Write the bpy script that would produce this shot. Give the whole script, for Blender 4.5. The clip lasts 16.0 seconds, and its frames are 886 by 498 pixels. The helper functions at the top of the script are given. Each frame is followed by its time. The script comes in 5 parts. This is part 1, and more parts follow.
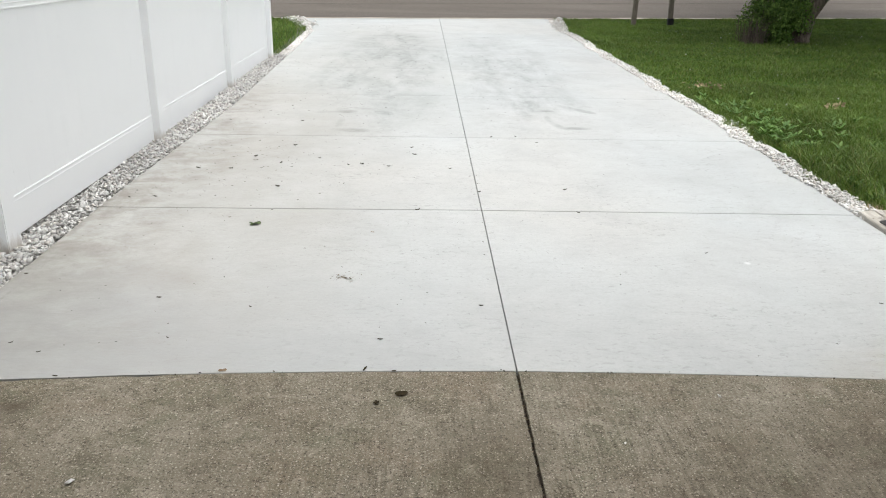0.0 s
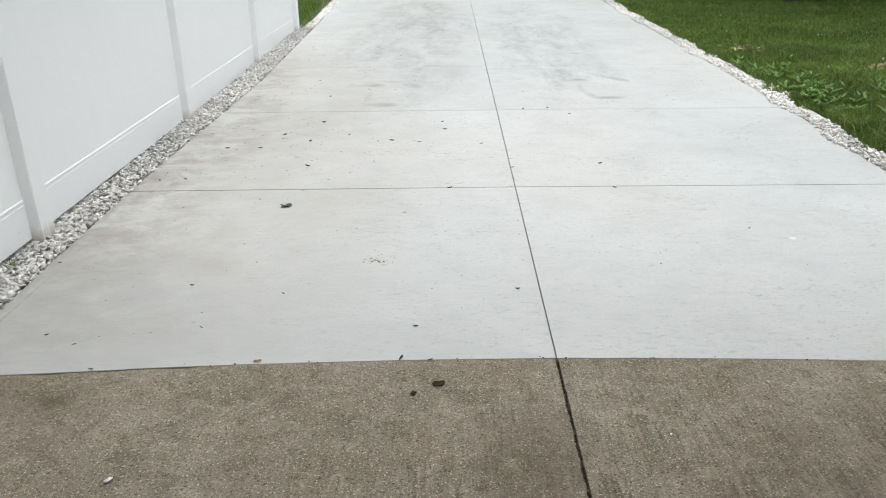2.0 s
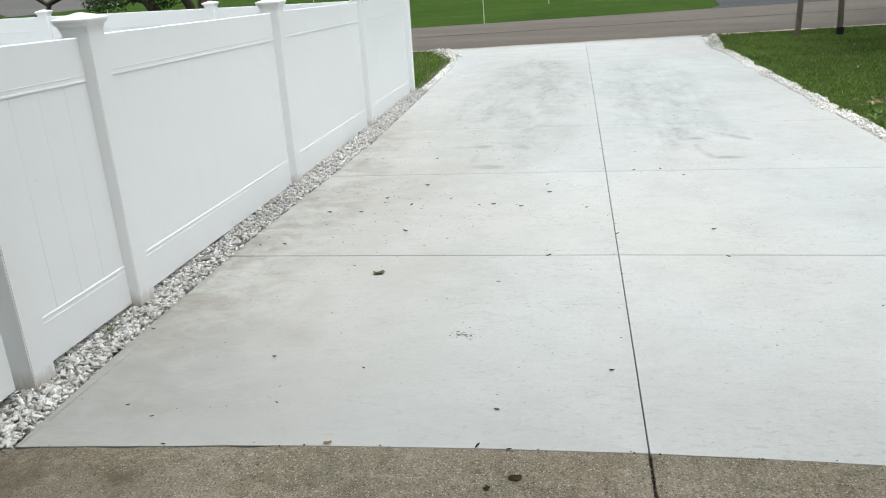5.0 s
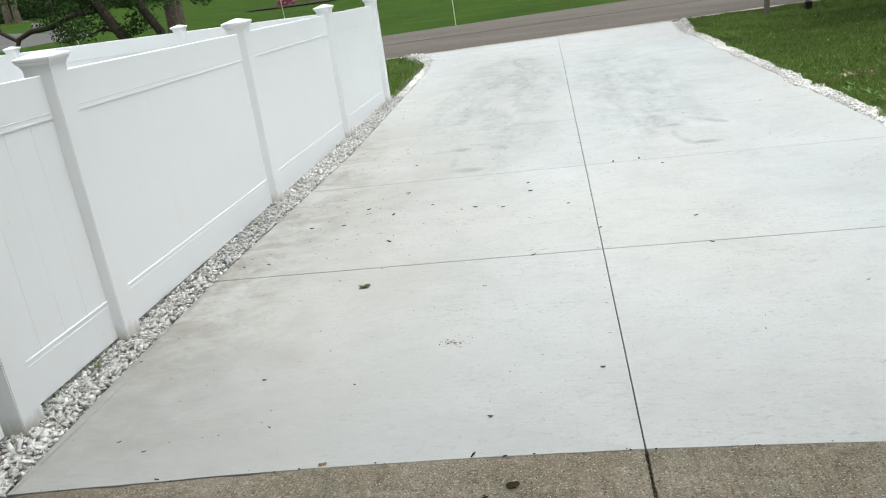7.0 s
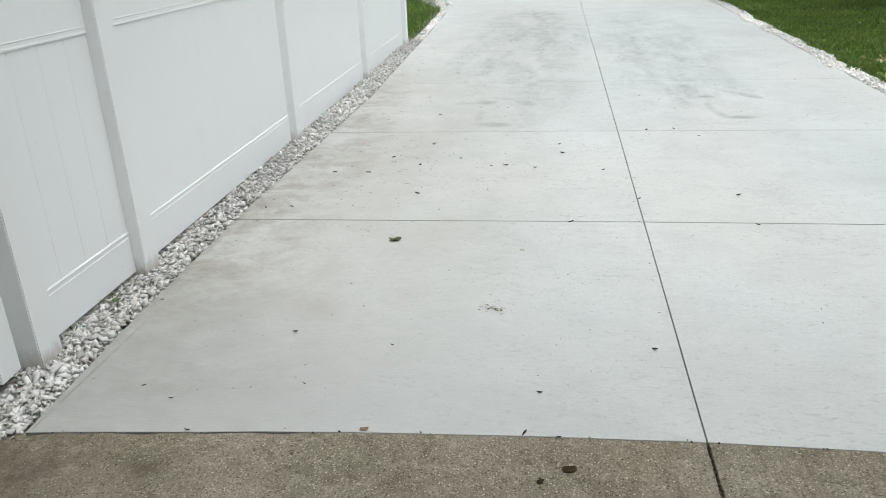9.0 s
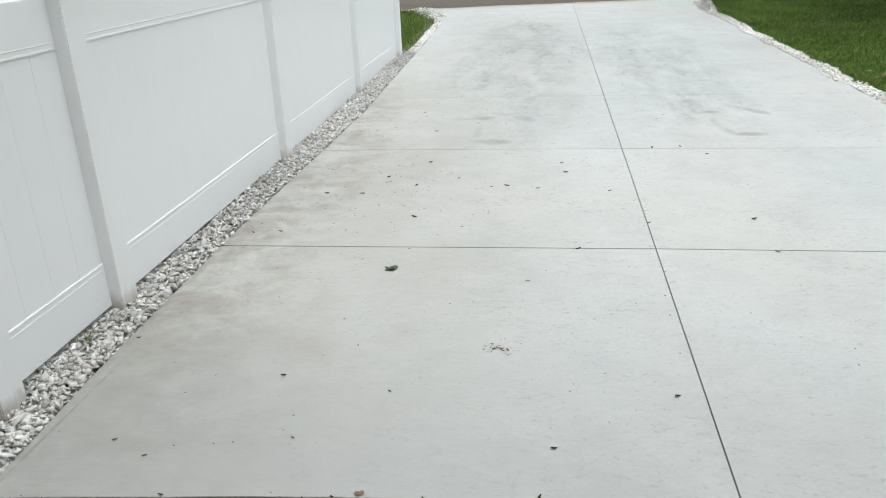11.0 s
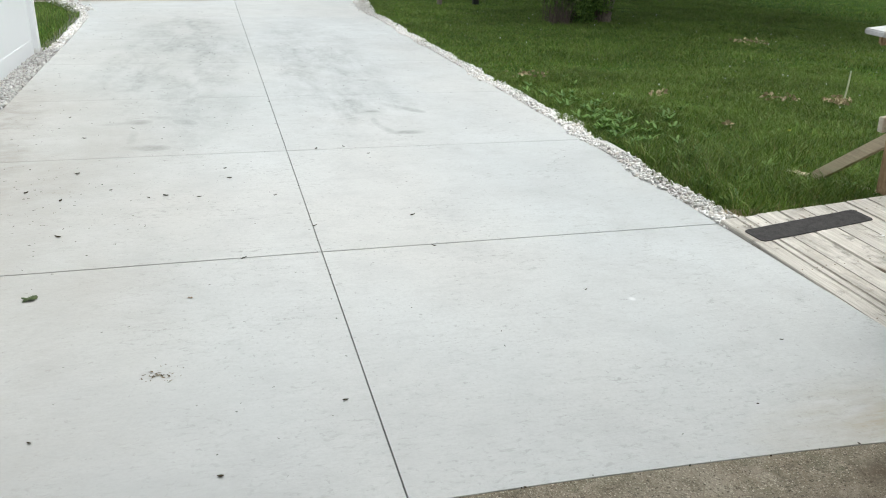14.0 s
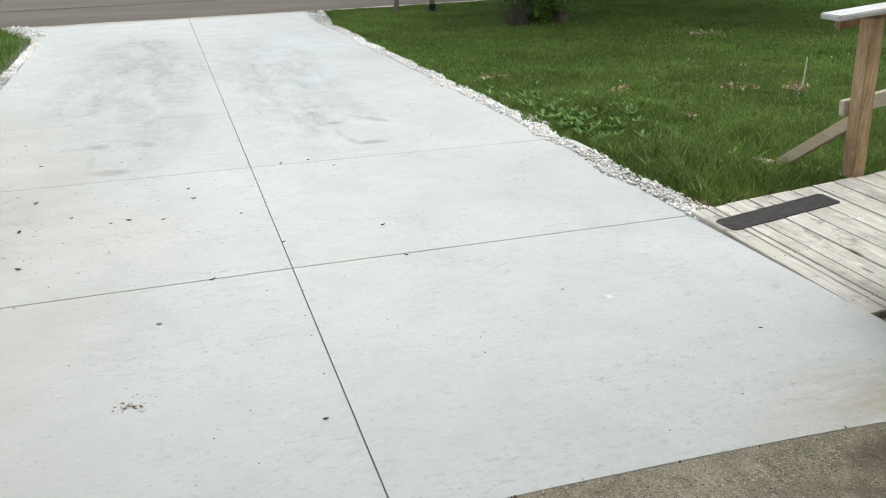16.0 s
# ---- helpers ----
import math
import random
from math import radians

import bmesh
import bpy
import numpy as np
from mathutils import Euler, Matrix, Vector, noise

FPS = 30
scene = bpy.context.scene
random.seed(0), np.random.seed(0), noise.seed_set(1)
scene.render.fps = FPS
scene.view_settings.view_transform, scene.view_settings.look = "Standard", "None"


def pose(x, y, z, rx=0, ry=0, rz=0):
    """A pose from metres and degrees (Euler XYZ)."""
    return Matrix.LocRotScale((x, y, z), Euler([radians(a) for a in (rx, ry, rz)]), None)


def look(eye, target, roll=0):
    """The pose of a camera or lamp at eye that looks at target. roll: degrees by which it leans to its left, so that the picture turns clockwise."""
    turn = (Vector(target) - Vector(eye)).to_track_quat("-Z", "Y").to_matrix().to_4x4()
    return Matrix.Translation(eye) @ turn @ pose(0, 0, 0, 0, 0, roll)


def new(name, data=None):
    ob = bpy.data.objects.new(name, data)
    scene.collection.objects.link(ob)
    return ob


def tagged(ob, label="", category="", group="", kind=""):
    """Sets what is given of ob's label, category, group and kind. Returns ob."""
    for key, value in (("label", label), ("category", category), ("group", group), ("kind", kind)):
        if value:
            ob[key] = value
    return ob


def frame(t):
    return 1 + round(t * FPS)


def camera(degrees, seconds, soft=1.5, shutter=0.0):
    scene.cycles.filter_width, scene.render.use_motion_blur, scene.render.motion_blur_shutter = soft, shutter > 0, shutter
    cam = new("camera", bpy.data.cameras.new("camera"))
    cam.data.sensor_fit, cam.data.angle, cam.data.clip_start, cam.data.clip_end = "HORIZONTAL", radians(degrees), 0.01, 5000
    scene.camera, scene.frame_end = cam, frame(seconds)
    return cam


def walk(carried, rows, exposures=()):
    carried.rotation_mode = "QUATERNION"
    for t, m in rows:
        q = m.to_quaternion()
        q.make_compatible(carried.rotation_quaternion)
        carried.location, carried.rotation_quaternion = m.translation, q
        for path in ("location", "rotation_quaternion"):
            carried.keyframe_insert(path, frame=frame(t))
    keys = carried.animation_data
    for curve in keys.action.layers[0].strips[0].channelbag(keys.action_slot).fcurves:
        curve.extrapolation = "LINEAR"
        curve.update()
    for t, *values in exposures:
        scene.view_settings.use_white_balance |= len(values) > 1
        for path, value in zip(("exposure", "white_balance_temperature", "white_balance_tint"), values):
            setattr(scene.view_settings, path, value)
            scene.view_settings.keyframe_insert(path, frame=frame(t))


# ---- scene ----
cam = camera(57.6, 16.0, 1.05)
PATH = [
    (0, (-0.346, -2.481, 1.39), (-0.288, -0.611, 0.685), 1.3),
    (0.5, (-0.359, -2.455, 1.41), (-0.358, -0.548, 0.805), 1.6),
    (0.7, (-0.357, -2.450, 1.413), (-0.387, -0.549, 0.811), 1.35),
    (1, (-0.353, -2.442, 1.417), (-0.411, -0.55, 0.772), 0.9),
    (1.5, (-0.357, -2.414, 1.422), (-0.403, -0.551, 0.695), 0.0),
    (2, (-0.362, -2.388, 1.421), (-0.379, -0.547, 0.64), -0.6),
    (2.5, (-0.354, -2.354, 1.409), (-0.422, -0.516, 0.623), -1.2),
    (3, (-0.276, -2.24, 1.425), (-0.566, -0.381, 0.747), -2.1),
    (3.5, (-0.244, -2.198, 1.423), (-0.663, -0.348, 0.788), -2.0),
    (4, (-0.237, -2.197, 1.419), (-0.577, -0.332, 0.782), -1.3),
    (6.5, (-0.204, -2.176, 1.435), (-0.532, -0.314, 0.784), -6.3),
    (7, (-0.193, -2.166, 1.438), (-0.492, -0.295, 0.798), -7.6),
    (7.5, (-0.222, -2.152, 1.45), (-0.46, -0.283, 0.781), -7.0),
    (8, (-0.336, -2.086, 1.457), (-0.485, -0.218, 0.759), -5.2),
    (8.5, (-0.428, -2.067, 1.457), (-0.586, -0.206, 0.742), -3.5),
    (9, (-0.467, -2.03, 1.445), (-0.728, -0.199, 0.682), -2.2),
    (11.5, (-0.536, -1.721, 1.435), (-0.761, 0.124, 0.696), -2.0),
    (12, (-0.498, -1.701, 1.443), (-0.497, 0.13, 0.639), -1.6),
    (12.5, (-0.456, -1.709, 1.446), (-0.21, 0.103, 0.637), -0.3),
    (13, (-0.443, -1.7, 1.441), (-0.105, 0.106, 0.651), 0.3),
    (13.5, (-0.44, -1.688, 1.445), (-0.018, 0.116, 0.693), 2.1),
    (14, (-0.424, -1.709, 1.459), (0.089, 0.073, 0.709), 2.0),
    (14.5, (-0.405, -1.705, 1.448), (0.194, 0.026, 0.644), 1.6),
    (15, (-0.391, -1.695, 1.449), (0.272, -0.008, 0.603), 1.7),
    (15.5, (-0.409, -1.671, 1.431), (0.238, 0.032, 0.606), 0.7),
    (16, (-0.415, -1.661, 1.444), (0.167, 0.106, 0.711), -0.7),
]
EXPOSURES = [(0.0, 0.40, 6330, 8.2), (0.5, 0.39, 6320, 8.4), (0.8, 0.38, 6290, 7.4), (1.0, 0.36, 6240, 6.4), (2.0, 0.33, 6240, 6.8), (2.5, 0.36, 6240, 6.8), (3.0, 0.34, 6180, 5.2),
             (4.0, 0.33, 6180, 4.8), (7.0, 0.36, 6190, 4.6), (9.0, 0.24, 6170, 4.5), (11.5, 0.24, 6180, 4.7), (12.5, 0.29, 6190, 4.9), (14.0, 0.31, 6200, 5.2), (16.0, 0.36, 6210, 5.6)]
walk(cam, [(t, pose(0, 0, 0, -2.0) @ look(eye, target, roll)) for t, eye, target, roll in PATH], EXPOSURES)

# ---- world, sun, exposure ----
SLOPE = math.tan(radians(2.0))


def gz(x, y):
    """Height of the ground: a drive that falls towards the road, then level land."""
    if y < 13.5:
        return -SLOPE * y
    if y < 15.5:
        return -SLOPE * y + SLOPE * (y - 13.5) ** 2 / 4
    return -SLOPE * 14.5


world = bpy.data.worlds.new("overcast_sky")
scene.world = world
world.use_nodes = True
wn, wl = world.node_tree.nodes, world.node_tree.links
sky = wn.new("ShaderNodeTexSky")
sky.sky_type = "NISHITA"
sky.sun_disc = False
sky.sun_elevation, sky.sun_rotation = radians(78), radians(107)
sky.dust_density, sky.air_density, sky.ozone_density = 6.0, 1.2, 0.3
cloud_veil = wn.new("ShaderNodeHueSaturation")
cloud_veil.inputs["Saturation"].default_value = 0.22
wl.new(sky.outputs["Color"], cloud_veil.inputs["Color"])
wl.new(cloud_veil.outputs["Color"], wn["Background"].inputs["Color"])
wn["Background"].inputs["Strength"].default_value = 0.15

sun_data = bpy.data.lights.new("sun", "SUN")
sun_data.energy, sun_data.angle, sun_data.color = 0.85, radians(70), (1.0, 0.98, 0.95)
sun = new("sun", sun_data)
sun.matrix_world = look((2.6, -0.8, 13.0), (0, 0, 0))

# ---- materials ----


class Mat:
    """A node material with short calls for the nodes that are used again and again."""

    def __init__(self, name, rough=0.6, metal=0.0, space="Object"):
        self.m = bpy.data.materials.new(name)
        self.m.use_nodes = True
        self.nt = self.m.node_tree
        self.b = self.nt.nodes["Principled BSDF"]
        self.b.inputs["Roughness"].default_value = rough
        self.b.inputs["Metallic"].default_value = metal
        self.b.inputs["Specular IOR Level"].default_value = 0.4
        if space == "World":
            self.co = self.nt.nodes.new("ShaderNodeNewGeometry").outputs["Position"]
        else:
            self.co = self.nt.nodes.new("ShaderNodeTexCoord").outputs[space]

    def link(self, a, b):
        self.nt.links.new(a, b)

    def scaled(self, sx, sy, sz, loc=(0, 0, 0), rot=(0, 0, 0), co=None):
        n = self.nt.nodes.new("ShaderNodeMapping")
        n.inputs["Scale"].default_value = (sx, sy, sz)
        n.inputs["Location"].default_value = loc
        n.inputs["Rotation"].default_value = rot
        self.link(co or self.co, n.inputs["Vector"])
        return n.outputs["Vector"]

    def noise(self, scale, detail=4, rough=0.6, co=None, distort=0.0):
        n = self.nt.nodes.new("ShaderNodeTexNoise")
        n.inputs["Scale"].default_value, n.inputs["Detail"].default_value = scale, detail
        n.inputs["Roughness"].default_value, n.inputs["Distortion"].default_value = rough, distort
        self.link(co or self.co, n.inputs["Vector"])
        return n.outputs["Fac"]

    def cells(self, scale, co=None, what="Distance"):
        n = self.nt.nodes.new("ShaderNodeTexVoronoi")
        n.inputs["Scale"].default_value = scale
        self.link(co or self.co, n.inputs["Vector"])
        return n.outputs[what]

    def ramp(self, fac, stops):
        n = self.nt.nodes.new("ShaderNodeValToRGB")
        e = n.color_ramp.elements
        while len(e) < len(stops):
            e.new(0.5)
        for el, (p, c) in zip(e, stops):
            el.position = p
            el.color = (*c, 1) if isinstance(c, tuple) else (c, c, c, 1)
        self.link(fac, n.inputs["Fac"])
        return n.outputs["Color"]

    def mix(self, fac, a, b, mode="MIX"):
        n = self.nt.nodes.new("ShaderNodeMix")
        n.data_type, n.blend_type = "RGBA", mode
        for sock, v in ((n.inputs[0], fac), (n.inputs[6], a), (n.inputs[7], b)):
            if isinstance(v, (int, float)):
                sock.default_value = v if sock == n.inputs[0] else (v, v, v, 1)
            elif isinstance(v, tuple):
                sock.default_value = (*v, 1)
            else:
                self.link(v, sock)
        return n.outputs[2]

    def math(self, op, a, b=0.0, clamp=False):
        n = self.nt.nodes.new("ShaderNodeMath")
        n.operation, n.use_clamp = op, clamp
        for sock, v in zip(n.inputs, (a, b)):
            if isinstance(v, (int, float)):
                sock.default_value = v
            else:
                self.link(v, sock)
        return n.outputs[0]

    def spot(self, x, y, rx, ry, turn=0.0):
        """1 in the middle of an oval patch, 0 at its rim."""
        c, s = math.cos(radians(turn)), math.sin(radians(turn))
        sep = self.sep()
        dx, dy = self.math("SUBTRACT", sep[0], x), self.math("SUBTRACT", sep[1], y)
        u = self.math("DIVIDE", self.math("ADD", self.math("MULTIPLY", dx, c), self.math("MULTIPLY", dy, s)), rx)
        v = self.math("DIVIDE", self.math("SUBTRACT", self.math("MULTIPLY", dy, c), self.math("MULTIPLY", dx, s)), ry)
        d = self.math("ADD", self.math("MULTIPLY", u, u), self.math("MULTIPLY", v, v))
        return self.math("SUBTRACT", 1.0, d, True)

    def sep(self):
        if not hasattr(self, "xyz"):
            n = self.nt.nodes.new("ShaderNodeSeparateXYZ")
            self.link(self.co, n.inputs[0])
            self.xyz = n.outputs
        return self.xyz

    def color(self, c):
        if isinstance(c, tuple):
            self.b.inputs["Base Color"].default_value = (*c, 1)
        else:
            self.link(c, self.b.inputs["Base Color"])
        return self

    def rough(self, r):
        self.link(r, self.b.inputs["Roughness"])
        return self

    def bump(self, h, strength=0.3, dist=0.01):
        n = self.nt.nodes.new("ShaderNodeBump")
        n.inputs["Strength"].default_value, n.inputs["Distance"].default_value = strength, dist
        self.link(h, n.inputs["Height"])
        self.link(n.outputs["Normal"], self.b.inputs["Normal"])
        return self

    def random(self):
        return self.nt.nodes.new("ShaderNodeObjectInfo").outputs["Random"]

    def island(self):
        return self.nt.nodes.new("ShaderNodeNewGeometry").outputs["Random Per Island"]


def new_concrete():
    """Pale, broom-finished fresh concrete with tyre smudges and earth washed on at one edge."""
    m = Mat("new_concrete", 0.75, space="World")
    m.b.inputs["Specular IOR Level"].default_value = 0.15
    cloud = m.ramp(m.noise(0.55, 5, 0.6), [(0.3, (0.468, 0.483, 0.474)), (0.72, (0.558, 0.573, 0.563))])
    tint = m.ramp(m.noise(0.42, 3, 0.55, m.scaled(1, 0.7, 1, (5, 2, 0))), [(0.4, 0.0), (0.66, 0.7)])
    cloud = m.mix(tint, cloud, (0.535, 0.520, 0.488))
    patch = m.ramp(m.noise(2.2, 6, 0.72, m.scaled(1, 0.8, 1), 0.4), [(0.46, 0.0), (0.72, 0.5)])
    col = m.mix(patch, cloud, (0.40, 0.40, 0.388))
    streak = m.ramp(m.noise(1.0, 5, 0.7, m.scaled(5, 11, 10), 0.3), [(0.52, 0.0), (0.74, 0.3)])
    col = m.mix(streak, col, (0.36, 0.36, 0.35))
    broom = m.noise(1.0, 6, 0.75, m.scaled(14, 90, 10))
    col = m.mix(m.ramp(broom, [(0.46, 0.0), (0.72, 0.34)]), col, (0.40, 0.405, 0.395))
    fine = m.noise(75, 5, 0.8)
    col = m.mix(m.ramp(fine, [(0.46, 0.0), (0.72, 0.42)]), col, (0.36, 0.355, 0.34))
    pits = m.ramp(m.noise(42, 3, 0.65), [(0.63, 0.0), (0.70, 0.6)])
    col = m.mix(pits, col, (0.30, 0.295, 0.28))
    # short scuffs drawn out along the broom strokes
    gate_noise = m.ramp(m.noise(2.3, 5, 0.7), [(0.50, 0.0), (0.64, 1.0)])
    scuff = m.math("MULTIPLY", m.ramp(m.noise(1.0, 3, 0.6, m.scaled(17, 60, 10), 0.8), [(0.60, 0.0), (0.70, 0.42)]), gate_noise)
    col = m.mix(scuff, col, (0.26, 0.25, 0.23))
    # worn flecks in loose groups
    group = m.ramp(m.noise(2.1, 5, 0.7, m.scaled(1, 1.3, 1, (9, 4, 0))), [(0.47, 0.0), (0.62, 1.0)])
    fleck = m.math("MULTIPLY", m.ramp(m.noise(26, 5, 0.72, m.scaled(0.8, 1.5, 1), 0.5), [(0.55, 0.0), (0.66, 0.7)]), m.math("MAXIMUM", group, m.math("MULTIPLY", m.spot(0.2, -0.1, 3.0, 0.75), 0.8)))
    col = m.mix(fleck, col, (0.285, 0.278, 0.262))
    # grey rubber smudges where cars turn
    def union(rows, sharp):
        out = None
        for row in rows:
            s = m.math("POWER", m.spot(*row), sharp)
            out = s if out is None else m.math("MAXIMUM", out, s)
        return out

    # broad soft grey, uneven, over the left half farther down the drive
    soft_grey = m.math("MULTIPLY", m.spot(-1.0, 8.2, 1.25, 5.6, 2), m.ramp(m.noise(1.3, 6, 0.7, m.scaled(1.3, 0.5, 1, (3, 1, 0))), [(0.34, 0.25), (0.64, 0.75)]))
    col = m.mix(soft_grey, col, (0.385, 0.390, 0.366))
    smudge = union(((-0.80, 7.8, 0.68, 4.4, 2), (0.66, 7.5, 0.68, 4.0, -2), (-0.85, 5.3, 0.5, 1.1, 0), (-1.15, 6.6, 0.45, 2.2, 0), (-0.75, 10.5, 0.5, 2.2, 3), (0.75, 5.0, 0.5, 0.9, -10), (-0.3, 9.0, 0.3, 1.6, 6)), 0.8)
    pads = union(((-1.00, 4.62, 0.10, 0.09, 0), (-0.67, 4.58, 0.14, 0.085, -56), (-0.86, 3.85, 0.12, 0.08, 0), (0.79, 4.78, 0.08, 0.06, 0), (1.15, 4.78, 0.13, 0.06, -53), (0.94, 4.05, 0.12, 0.06, 0)), 0.6)
    tails = union(((-1.13, 4.59, 0.18, 0.06, 10), (-0.71, 4.66, 0.20, 0.07, -56), (-0.85, 4.77, 0.14, 0.06, -15), (-0.92, 3.88, 0.17, 0.08, 0), (-1.015, 4.14, 0.04, 0.24, 0),
                   (1.06, 4.92, 0.30, 0.07, -53), (0.66, 4.77, 0.19, 0.06, 0), (0.755, 4.42, 0.04, 0.2, 0), (0.79, 4.17, 0.045, 0.18, 15), (0.92, 4.05, 0.16, 0.07, 0),
                   (0.64, 6.93, 0.09, 0.16, 0), (0.95, 6.18, 0.12, 0.07, 0), (-0.83, 5.94, 0.11, 0.06, 0), (-0.53, 5.55, 0.10, 0.05, 0), (-0.74, 5.22, 0.12, 0.05, 0)), 0.8)

    def arc(x, y, rx, ry, dx, thin):
        return m.math("MULTIPLY", m.spot(x, y, rx, ry), m.math("SUBTRACT", 1.0, m.math("MULTIPLY", m.spot(x + dx, y, rx * thin, ry * thin), 4.0, True), True))

    arcs = m.math("MAXIMUM", arc(-1.05, 6.35, 0.48, 1.25, 0.07, 0.90), m.math("MAXIMUM", arc(0.53, 6.75, 0.35, 0.8, 0.06, 0.88), arc(-0.50, 7.2, 0.36, 0.9, -0.06, 0.9)))
    cloudy = m.ramp(m.noise(1.9, 6, 0.68, m.scaled(1.5, 0.42, 1), 0.35), [(0.40, 0.0), (0.64, 1.0)])
    fine_smudge = m.ramp(m.noise(11.0, 6, 0.78, m.scaled(1, 0.5, 1)), [(0.34, 0.15), (0.62, 1.0)])
    amount = m.math("MULTIPLY", m.math("MULTIPLY", m.math("MULTIPLY", smudge, cloudy), fine_smudge), 0.80)
    marks = m.math("MAXIMUM", m.math("MULTIPLY", m.math("MULTIPLY", arcs, 0.75), fine_smudge), m.math("MULTIPLY", m.math("MULTIPLY", tails, 0.55), fine_smudge))
    amount = m.math("MAXIMUM", amount, m.math("MAXIMUM", marks, m.math("MULTIPLY", m.math("MULTIPLY", pads, 0.8), m.ramp(m.noise(13, 5, 0.75), [(0.34, 0.45), (0.6, 1.0)]))))
    col = m.mix(amount, col, (0.228, 0.231, 0.216))
    # brownish washed-on earth along the fence
    broad = m.ramp(m.noise(0.9, 3, 0.6, m.scaled(1, 0.6, 1, (2, 7, 0))), [(0.3, 0.55), (0.7, 1.25)])
    earth = m.math("MULTIPLY", m.math("MULTIPLY", m.spot(-2.6, 1.9, 2.35, 5.8, 3), 1.5), broad, True)
    wash = m.math("MULTIPLY", m.math("MULTIPLY", earth, m.ramp(m.noise(1.7, 6, 0.72, m.scaled(1, 1.2, 1), 0.5), [(0.25, 0.35), (0.70, 1.0)])), 0.78)
    col = m.mix(wash, col, (0.33, 0.306, 0.266))
    rim = m.math("MULTIPLY", m.math("POWER", m.spot(-2.3, 2.2, 0.75, 4.6, 0), 0.55), m.ramp(m.noise(3.2, 6, 0.75, m.scaled(1, 1.2, 1), 0.4), [(0.42, 0.0), (0.66, 0.85)]))
    col = m.mix(rim, col, (0.225, 0.203, 0.172))
    line = m.math("MULTIPLY", m.spot(-2.12, 1.4, 0.05, 2.6, 0), m.ramp(m.noise(10, 4, 0.7), [(0.42, 0.0), (0.66, 0.8)]))
    col = m.mix(line, col, (0.17, 0.155, 0.13))
    # patchy darker grey in the near left corner
    patchy = m.math("MULTIPLY", m.spot(-2.25, 0.1, 1.15, 1.2, 0), m.ramp(m.noise(2.6, 6, 0.75, m.scaled(1, 1.5, 1), 0.4), [(0.3, 0.3), (0.62, 1.0)]))
    col = m.mix(patchy, col, (0.240, 0.230, 0.212))
    # concrete turns greyer towards the apron
    foot = m.math("MULTIPLY", m.spot(-0.9, -0.6, 3.2, 1.7), m.ramp(m.noise(1.6, 6, 0.75, m.scaled(1, 2.2, 1)), [(0.3, 0.2), (0.66, 0.85)]))
    col = m.mix(foot, col, (0.37, 0.37, 0.36))
    corner = m.math("MULTIPLY", m.spot(1.75, 0.05, 0.75, 0.32, 8), m.ramp(m.noise(3, 5, 0.7, m.scaled(1, 4, 1)), [(0.35, 0.1), (0.7, 0.7)]))
    col = m.mix(corner, col, (0.33, 0.285, 0.21))
    tan = m.math("MULTIPLY", m.spot(1.70, 0.05, 0.30, 0.10, 8), m.ramp(m.noise(7, 5, 0.7, m.scaled(1, 5, 1)), [(0.38, 0.1), (0.6, 1.0)]))
    col = m.mix(tan, col, (0.37, 0.325, 0.25))
    col = m.mix(m.math("MULTIPLY", m.spot(1.22, 1.06, 0.018, 0.02), 0.7), col, (0.72, 0.72, 0.71))
    tooled = m.math("MULTIPLY", m.math("POWER", m.spot(-2.06, 0.30, 0.007, 0.8, -1.5), 0.6), m.ramp(m.noise(9, 4, 0.7), [(0.42, 0.0), (0.62, 0.75)]))
    col = m.mix(tooled, col, (0.20, 0.185, 0.16))
    spots = m.ramp(m.noise(2.3, 2, 0.5), [(0.7, 0.0), (0.8, 0.25)])
    col = m.mix(spots, col, (0.40, 0.40, 0.34))
    m.color(col)
    m.rough(m.ramp(m.noise(3, 3), [(0.3, 0.55), (0.7, 0.85)]))
    h = m.math("ADD", m.math("MULTIPLY", broom, 0.6), m.math("MULTIPLY", fine, 0.5))
    return m.bump(h, 0.45, 0.004).m


